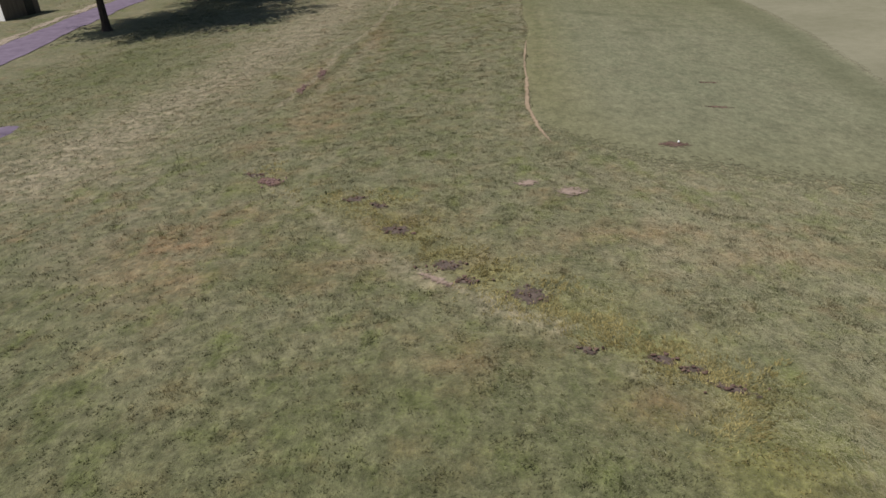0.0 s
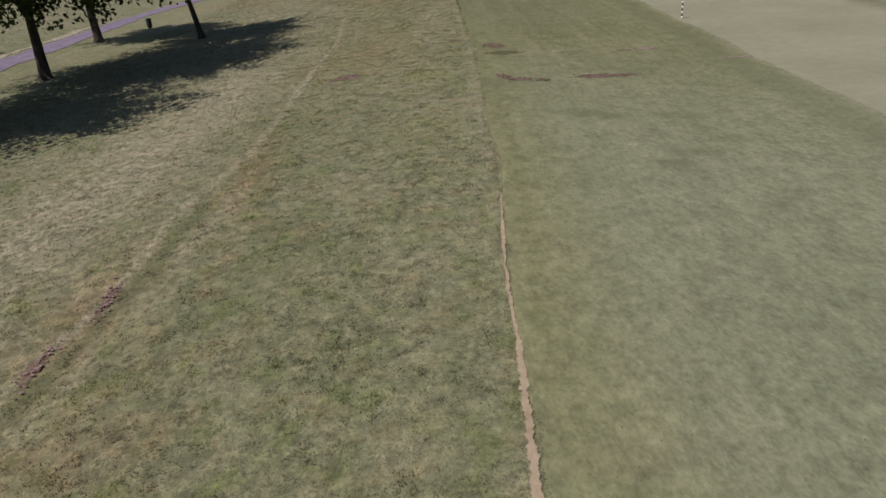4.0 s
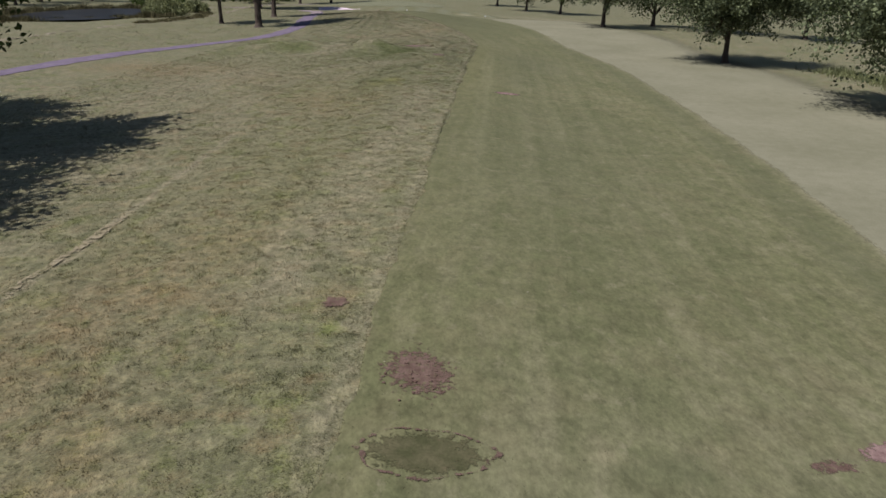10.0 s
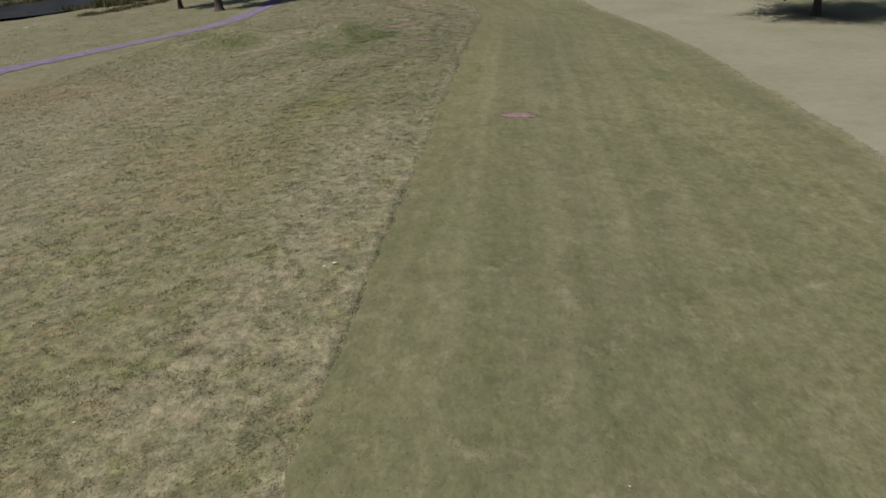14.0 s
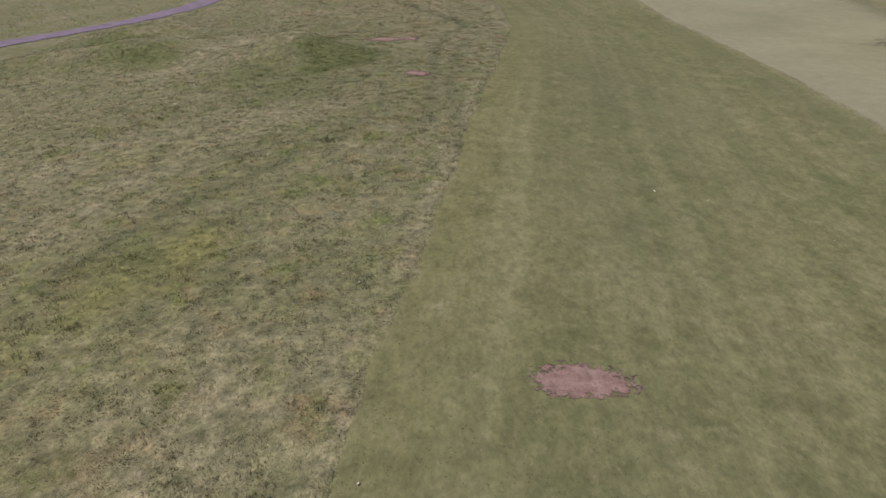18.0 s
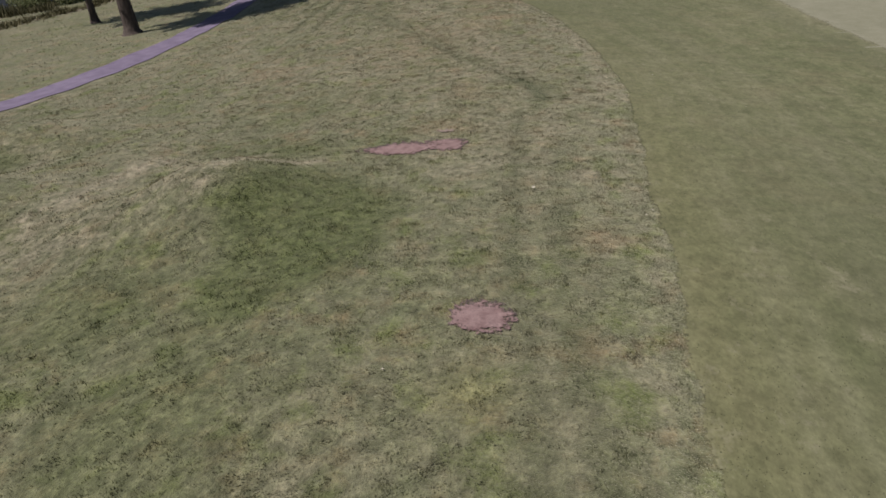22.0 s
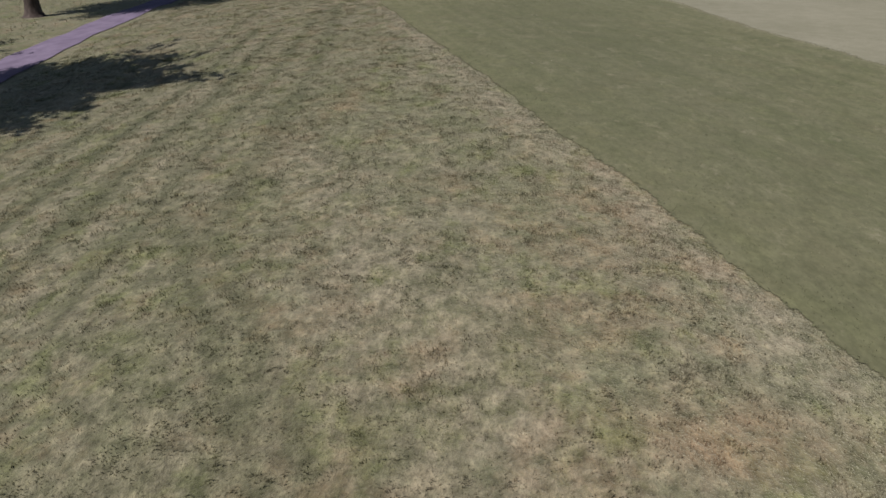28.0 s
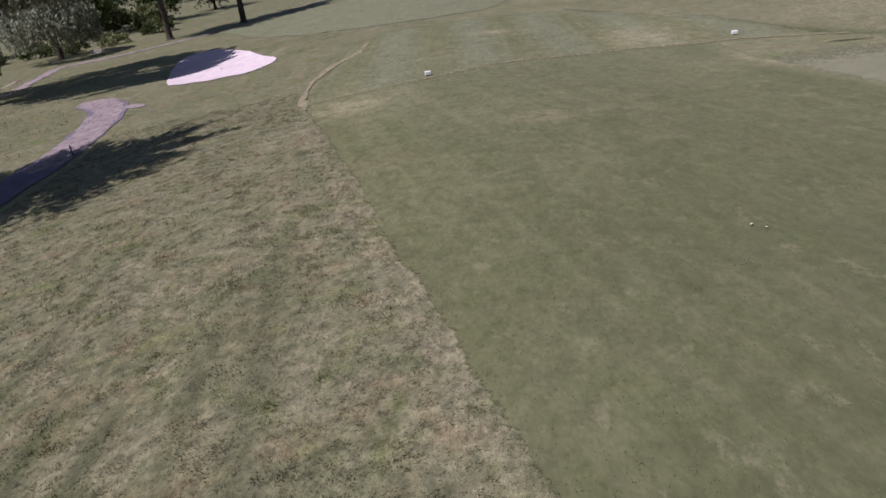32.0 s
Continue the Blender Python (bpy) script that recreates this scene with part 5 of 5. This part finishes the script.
def shrub(x, y, rx, ry, h, seed, mat, label, clumps=50, per=60, leaf=0.3):
    """A rounded uneven bush of short stems and leaf clumps."""
    r = np.random.RandomState(seed)
    base = thing("shrub", x, y, zt(x, y), label, "shrub")
    d = r.randn(clumps, 3)
    d[:, 2] = np.abs(d[:, 2])
    d /= np.linalg.norm(d, axis=1, keepdims=True)
    c = d * (r.uniform(0.3, 1, clumps) ** 0.5)[:, None] * [rx, ry, h * 0.9] + [0, 0, 0.25]
    for k in range(4):
        v, f = tube([(0.3 * k - 0.5, 0, -0.1), c[k] * 0.5, c[k]], [0.06, 0.045, 0.015], 6)
        part("stem", mesh_of("stem", v, f, BARK, True), BARK, base)
    v, f = leaves(c, np.full(clumps, 0.22 * (rx + ry) / 2), per, leaf, r)
    v[:, 2] = np.maximum(v[:, 2], -0.02)
    part("foliage", mesh_of("foliage", v, f, mat), mat, base)
    return base


PATH_ROW = "trees along the cart path"
RIGHT_ROW = "trees beyond the pale turf"
tree(-27.4, 61.0, 17, 9.2, 4.2, 0.33, 301, clumps=170, per=210, leaf=0.36, swing=(1.5, -0.5), label="broadleaf tree forking low beside the cart path", group=PATH_ROW)
tree(-24.3, 77.2, 20, 9.6, 4.8, 0.40, 302, clumps=290, per=210, leaf=0.38, swing=(2.5, -2.4), label="large broadleaf tree with a straight dark trunk", group=PATH_ROW)
tree(-27.0, 97.0, 17, 6.0, 4.8, 0.42, 303, clumps=140, per=190, leaf=0.36, label="broadleaf tree at the edge of the cart path", group=PATH_ROW)
tree(-15.3, 92.0, 15, 6.5, 4.4, 0.28, 304, clumps=150, per=210, leaf=0.36, swing=(-0.3, -2.0), lean=(-2.6, -0.6), label="leaning broadleaf tree in the rough", group=PATH_ROW)
tree(-20.6, 178.6, 25, 6.2, 6.5, 0.58, 306, clumps=200, per=200, leaf=0.42, swing=(0.0, 1.4), label="tall broadleaf tree with a thick trunk by the path", group=PATH_ROW)
tree(-30.2, 189.5, 18, 5.6, 6.0, 0.36, 307, label="slender broadleaf tree behind the path", group=PATH_ROW)
tree(-24.9, 210.0, 25, 6.6, 7.5, 0.50, 308, clumps=160, per=200, leaf=0.42, label="tall narrow broadleaf tree beside the cart path", group=PATH_ROW)
tree(-32.6, 281.7, 19, 6.0, 7.0, 0.42, 309, label="tree with a bare lower trunk near the bench", group="trees behind the bunker")
tree(-24.0, 288.6, 19, 6.0, 7.0, 0.42, 310, label="tree with a bare lower trunk on the far slope", group="trees behind the bunker")
willow(-36.9, 246.0, 23, 9.8, 0.75, 311, "weeping willow with a thick trunk beside the path", 380, (4.2, 4.0), -0.95)
willow(-45.6, 277.0, 10, 6.0, 0.35, 312, "smaller grey-green weeping willow behind the path", 130)
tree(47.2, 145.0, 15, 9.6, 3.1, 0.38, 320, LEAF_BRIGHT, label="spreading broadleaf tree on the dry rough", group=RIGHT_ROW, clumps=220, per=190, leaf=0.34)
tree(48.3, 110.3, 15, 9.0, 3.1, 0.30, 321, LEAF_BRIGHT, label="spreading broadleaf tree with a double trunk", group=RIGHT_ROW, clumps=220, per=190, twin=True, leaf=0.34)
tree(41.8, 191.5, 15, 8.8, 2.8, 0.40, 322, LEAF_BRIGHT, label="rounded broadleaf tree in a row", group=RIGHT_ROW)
tree(54.0, 200.5, 16, 9.2, 2.4, 0.42, 323, LEAF, label="dark rounded broadleaf tree in a row", group=RIGHT_ROW)
tree(60.5, 186.0, 16, 9.2, 2.4, 0.42, 324, LEAF, label="dark rounded broadleaf tree in a row", group=RIGHT_ROW)
tree(44.0, 254.0, 15, 8.0, 2.4, 0.36, 325, LEAF, label="distant broadleaf tree in a row", group=RIGHT_ROW)
tree(36.2, 267.0, 15, 8.0, 2.4, 0.36, 326, LEAF, label="distant broadleaf tree in a row", group=RIGHT_ROW)
tree(30.0, 296.0, 15, 8.4, 2.4, 0.40, 327, LEAF, label="distant broadleaf tree in a row", group=RIGHT_ROW)
tree(74.0, 178.0, 13, 7.0, 2.6, 0.36, 328, LEAF, label="dark broadleaf tree with low branches", group=RIGHT_ROW)
tree(49.6, 90.0, 13, 6.6, 3.4, 0.38, 329, LEAF, label="broadleaf tree on the dry rough", group=RIGHT_ROW)
tree(72.0, 215.0, 15, 8.6, 2.2, 0.40, 330, LEAF, label="distant broadleaf tree in a row", group=RIGHT_ROW)
for k, (tx, ty) in enumerate([(-90, 228), (-92, 243), (-107, 241), (-86, 258), (-118, 236)]):
    tree(tx, ty, 14, 7.6, 2.0, 0.34, 340 + k, LEAF, clumps=90, per=70, leaf=0.45, label="distant broadleaf tree across the pond", group="trees across the pond")
for k, (tx, ty, th, tr) in enumerate([(-52, 303, 9, 6), (-60, 293, 10, 6.5), (-46, 318, 9, 6), (-69, 287, 10, 6.5), (-40, 330, 9, 5.5), (-56, 314, 12, 7), (-78, 296, 11, 6.5)]):
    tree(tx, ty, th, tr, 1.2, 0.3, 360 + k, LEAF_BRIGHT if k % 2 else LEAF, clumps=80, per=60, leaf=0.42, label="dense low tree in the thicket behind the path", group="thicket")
shrub(-49.0, 212.5, 4.2, 6.0, 3.4, 401, SHRUB_LEAF, "broad pale green bush on the pond bank", 90, 80, 0.4)
shrub(-46.5, 225.0, 3.0, 4.0, 2.6, 402, SHRUB_LEAF, "pale green bush on the pond bank", 60, 70, 0.4)
shrub(-62.0, 243.0, 7.0, 5.0, 5.5, 403, LEAF, "dark bush behind the pond", 80, 70, 0.45)
shrub(-57.5, 236.0, 5.0, 4.0, 4.5, 404, LEAF, "dark bush behind the pond", 60, 70, 0.45)
for k, (tx, ty) in enumerate([(-50, 309), (-44.5, 307.5), (-55, 306.5)]):
    shrub(tx, ty, 3.6, 3.0, 4.6, 420 + k, SHRUB_LEAF, "bright green bush in the thicket", 60, 80, 0.36)
for k, (tx, ty) in enumerate([(-52, 284), (-47.5, 283.5), (-58, 281), (-43.5, 287.5), (-39.5, 297)]):
    shrub(tx, ty, 3.0, 2.2, 1.8, 410 + k, SHRUB_LEAF if k % 2 else LEAF, "low scrubby bush in front of the thicket", 30, 50, 0.32)


def reeds(name, pts, n, h, seed, label, spread=1.2, mat=None):
    """Upright blades along a bank, joined."""
    r = np.random.RandomState(seed)
    p = np.array(pts, float)
    k = r.uniform(0, len(p) - 1, n)
    x = np.interp(k, range(len(p)), p[:, 0]) + r.randn(n) * spread
    y = np.interp(k, range(len(p)), p[:, 1]) + r.randn(n) * spread
    z = terrain(x, y) - 0.05
    hh = h * r.uniform(0.4, 1.15, n) * (0.7 + 0.4 * np.sin(x * 0.9) * np.sin(y * 0.7))
    a = r.rand(n) * 6.283
    wd = 0.07
    sx, sy = np.cos(a) * wd, np.sin(a) * wd
    tip = np.stack([x + r.randn(n) * 0.25, y + r.randn(n) * 0.25, z + hh], -1)
    v = np.stack([np.stack([x - sx, y - sy, z], -1), np.stack([x + sx, y + sy, z], -1), tip], 1).reshape(-1, 3)
    return tagged(new(name, mesh_of(name, v, np.arange(3 * n).reshape(-1, 3), mat or REED)), label, "reeds", kind="stuff")


reeds("reeds_front", [(-66, 165), (-64, 178), (-61, 190), (-56, 199), (-50, 201), (-46, 205)], 9000, 1.5, 501, "dry reeds and weeds along the near pond bank")
reeds("reeds_back", [(-74, 186), (-75, 205), (-71, 222), (-64, 231), (-56, 230)], 8000, 1.5, 502, "dry reeds along the far pond bank", 1.5)
reeds("reeds_island", [(-66, 186), (-63, 197), (-60, 206)], 3500, 1.3, 503, "dark weedy strip in the pond", 1.0)
reeds("weeds_right", [(57, 138), (58.5, 128), (58, 114), (60, 100)], 5000, 0.9, 504, "green weeds on the dry rough", 1.5, SHRUB_LEAF)
reeds("bank_grass", [(-44, 186), (-41, 196), (-40, 206), (-43, 222)], 4000, 0.7, 505, "unmown grass on the bank above the pond", 0.8)

# ---- fixtures ----
# striped yardage pole
pole = thing("yardage_pole", 27.6, 78.25, zt(27.6, 78.25), "black and white striped yardage pole standing in turf", "marker pole")
seg = 1.64 / 8
for k in range(8):
    part("stripe", round_post(0.055, 0.055, k * seg, (k + 1) * seg - 0.002, 16), WHITE_PAINT if k % 2 == 0 else BLACK_PAINT, pole, "white stripe" if k % 2 == 0 else "black stripe", True)
part("cap", round_post(0.06, 0.045, 1.64, 1.68, 16, 0.008), WHITE_PAINT, pole, "white rounded cap")
# litter bin
bx, by = -24.2, 105.6
bin_ = thing("litter_bin", bx, by, zt(bx, by), "dark litter bin on a short stand", "bin")
part("body", round_post(0.27, 0.31, 0.12, 0.98, 20, 0.02), DARK_PLASTIC, bin_, smooth=True)
lid = part("lid", round_post(0.34, 0.24, 0.98, 1.12, 20, 0.02), BLACK_PAINT, bin_, "domed black lid", True)
part("knob", round_post(0.04, 0.03, 1.12, 1.16, 12, 0.006), IRON, lid)
part("stand", round_post(0.2, 0.2, 0.0, 0.12, 16, 0.01), IRON, bin_)
# path stake
stake = thing("stake", -16.3, 219.9, zt(-16.3, 219.9), "short dark stake beside the cart path", "stake")
part("post", round_post(0.045, 0.038, -0.05, 0.56, 12, 0.01), IRON, stake, smooth=True)
part("tip", round_post(0.038, 0.012, 0.56, 0.61, 12), IRON, stake)
# tee markers
for k, (mx, my, rz) in enumerate([(3.1, 222.1, 8), (21.6, 226.6, -5)]):
    mk = thing("tee_marker", mx, my, zt(mx, my) + 0.05, "white painted block tee marker on the turf", "tee marker", "tee markers", rz)
    part("block", box(0.34, 0.22, 0.21, 0, 0, 0.12, 0.035), WHITE_PAINT, mk)
    part("base", box(0.30, 0.18, 0.03, 0, 0, 0.012, 0.006), IRON, mk)
# bench
bench = thing("bench", -39.6, 274.6, zt(-39.6, 274.6), "bleached wooden slat bench beside the path", "bench", rz=8)
for k in range(4):
    part("seat_slat", box(1.7, 0.10, 0.035, 0, -0.18 + 0.12 * k, 0.46, 0.008), BENCH_WOOD, bench)
for k in range(3):
    part("back_slat", box(1.7, 0.03, 0.10, 0, 0.27 + 0.03 * k, 0.62 + 0.13 * k, 0.008), BENCH_WOOD, bench)
for sx in (-0.7, 0.7):
    part("leg", box(0.06, 0.07, 0.46, sx, -0.17, 0.22, 0.008), IRON, bench)
    part("leg", box(0.06, 0.07, 0.94, sx, 0.28, 0.46, 0.008), IRON, bench)
    part("armrest", box(0.06, 0.5, 0.04, sx, 0.03, 0.66, 0.008), BENCH_WOOD, bench)
    part("armrest_support", box(0.05, 0.05, 0.22, sx, -0.17, 0.55, 0.006), IRON, bench)
# white sheds with a grey boarded side, placed by their front corner
for sx0, sy0, rz, text in ((-40.8, 69.9, -12, "white shed with a grey boarded side near the path"), (-38.6, 90.0, -14, "further white shed with a grey boarded side beside the path")):
    shed = thing("shed", sx0, sy0, zt(sx0, sy0) - 0.05, text, "shed", "sheds by the cart path", rz)
    part("white_wall", box(4.0, 0.12, 2.7, -2.06, 0.06, 1.35), WHITE_PAINT, shed, "sunlit white painted wall")
    part("rear_wall", box(4.0, 0.12, 2.7, -2.06, 4.94, 1.35), GREY_WOOD, shed)
    part("side_wall", box(0.12, 4.76, 2.7, -4.0, 2.5, 1.35), WHITE_PAINT, shed)
    for k in range(20):
        part("board", box(0.05, 0.245, 2.7, -0.03, 0.126 + 0.25 * k, 1.35, 0.006), GREY_WOOD, shed)
    part("roof", box(4.3, 5.2, 0.07, -2.06, 2.5, 2.76, 0.01, Matrix.Rotation(radians(1), 4, "X")), GREY_WOOD, shed, "shallow grey board roof")
    door = part("door", box(0.05, 1.1, 2.0, 0.022, 3.6, 1.02, 0.01), DARK_PLASTIC, shed, "plain dark board door")
    part("door_handle", box(0.03, 0.03, 0.12, 0.06, 4.0, 1.0, 0.005), IRON, door, "dark iron handle")

# ---- small things on the turf ----
bm = bmesh.new()
bmesh.ops.create_icosphere(bm, subdivisions=3, radius=0.042)
for v in bm.verts:
    v.co *= 1 - 0.02 * max(0, math.sin(v.co.x * 260) * math.sin(v.co.y * 260) * math.sin(v.co.z * 260 + 1))
me = bpy.data.meshes.new("golf_ball")
bm.to_mesh(me)
bm.free()
me.materials.append(WHITE_PAINT)
me.polygons.foreach_set("use_smooth", np.full(len(me.polygons), True))
ball = new("golf_ball", me)
ball.location = (8.3, 22.35, zt(8.3, 22.35) + 0.1)
tagged(ball, "white golf ball lying in a shallow scrape", "golf ball")


def fallen_leaf(size, seed):
    """A curled dry leaf with a raised midrib."""
    r = np.random.RandomState(seed)
    u = np.linspace(-1, 1, 9)
    v = np.linspace(-1, 1, 7)
    U, V = np.meshgrid(u, v, indexing="ij")
    half = (1 - np.abs(U) ** 1.7) * (0.45 + 0.12 * np.cos(U * 9))
    X, Y = U * size, V * half * size
    Z = 0.12 * size * U**2 + 0.28 * size * np.abs(V) ** 1.5 * half + 0.02 * size * r.randn(*U.shape)
    i = np.arange(63).reshape(9, 7)
    f = np.stack([i[:-1, :-1], i[1:, :-1], i[1:, 1:], i[:-1, 1:]], -1).reshape(-1, 4)
    me = mesh_of("fallen_leaf", np.stack([X, Y, Z], -1).reshape(-1, 3), f, PALE_LEAF, True)
    return me


SCRAPS = [(9.3, 92.4, 0.13), (9.05, 92.2, 0.09), (19.1, 118.3, 0.12), (17.55, 120.5, 0.07), (17.1, 152.4, 0.10), (10.4, 198.0, 0.12), (10.65, 197.8, 0.07), (12.2, 120.9, 0.14), (-0.2, 127.7, 0.19), (11.5, 139.1, 0.13),
          (0.7, 187.2, 0.08), (9.3, 184.6, 0.10), (10.1, 161.5, 0.08), (10.1, 185.3, 0.08), (6.3, 120.1, 0.07), (14.4, 137.6, 0.06), (14.2, 137.3, 0.05), (-4.5, 93.0, 0.05), (15.3, 84.4, 0.05), (19.6, 84.0, 0.06), (21.3, 95.0, 0.05)]
for k in range(34):
    ly = rng.uniform(60, 215)
    SCRAPS.append((float(curve(ly, FW_Y, FW_X)) + rng.uniform(-6, 14), ly, rng.uniform(0.035, 0.06)))
for i, (lx, ly, size) in enumerate(SCRAPS):
    o = new("fallen_leaf", fallen_leaf(size * 0.62, 600 + i))
    o.matrix_world = pose(lx, ly, zt(lx, ly) + 0.055, 6, -4, 47 * i)
    tagged(o, "bleached curled dry leaf lying on the grass", "leaf", "scattered pale leaves")
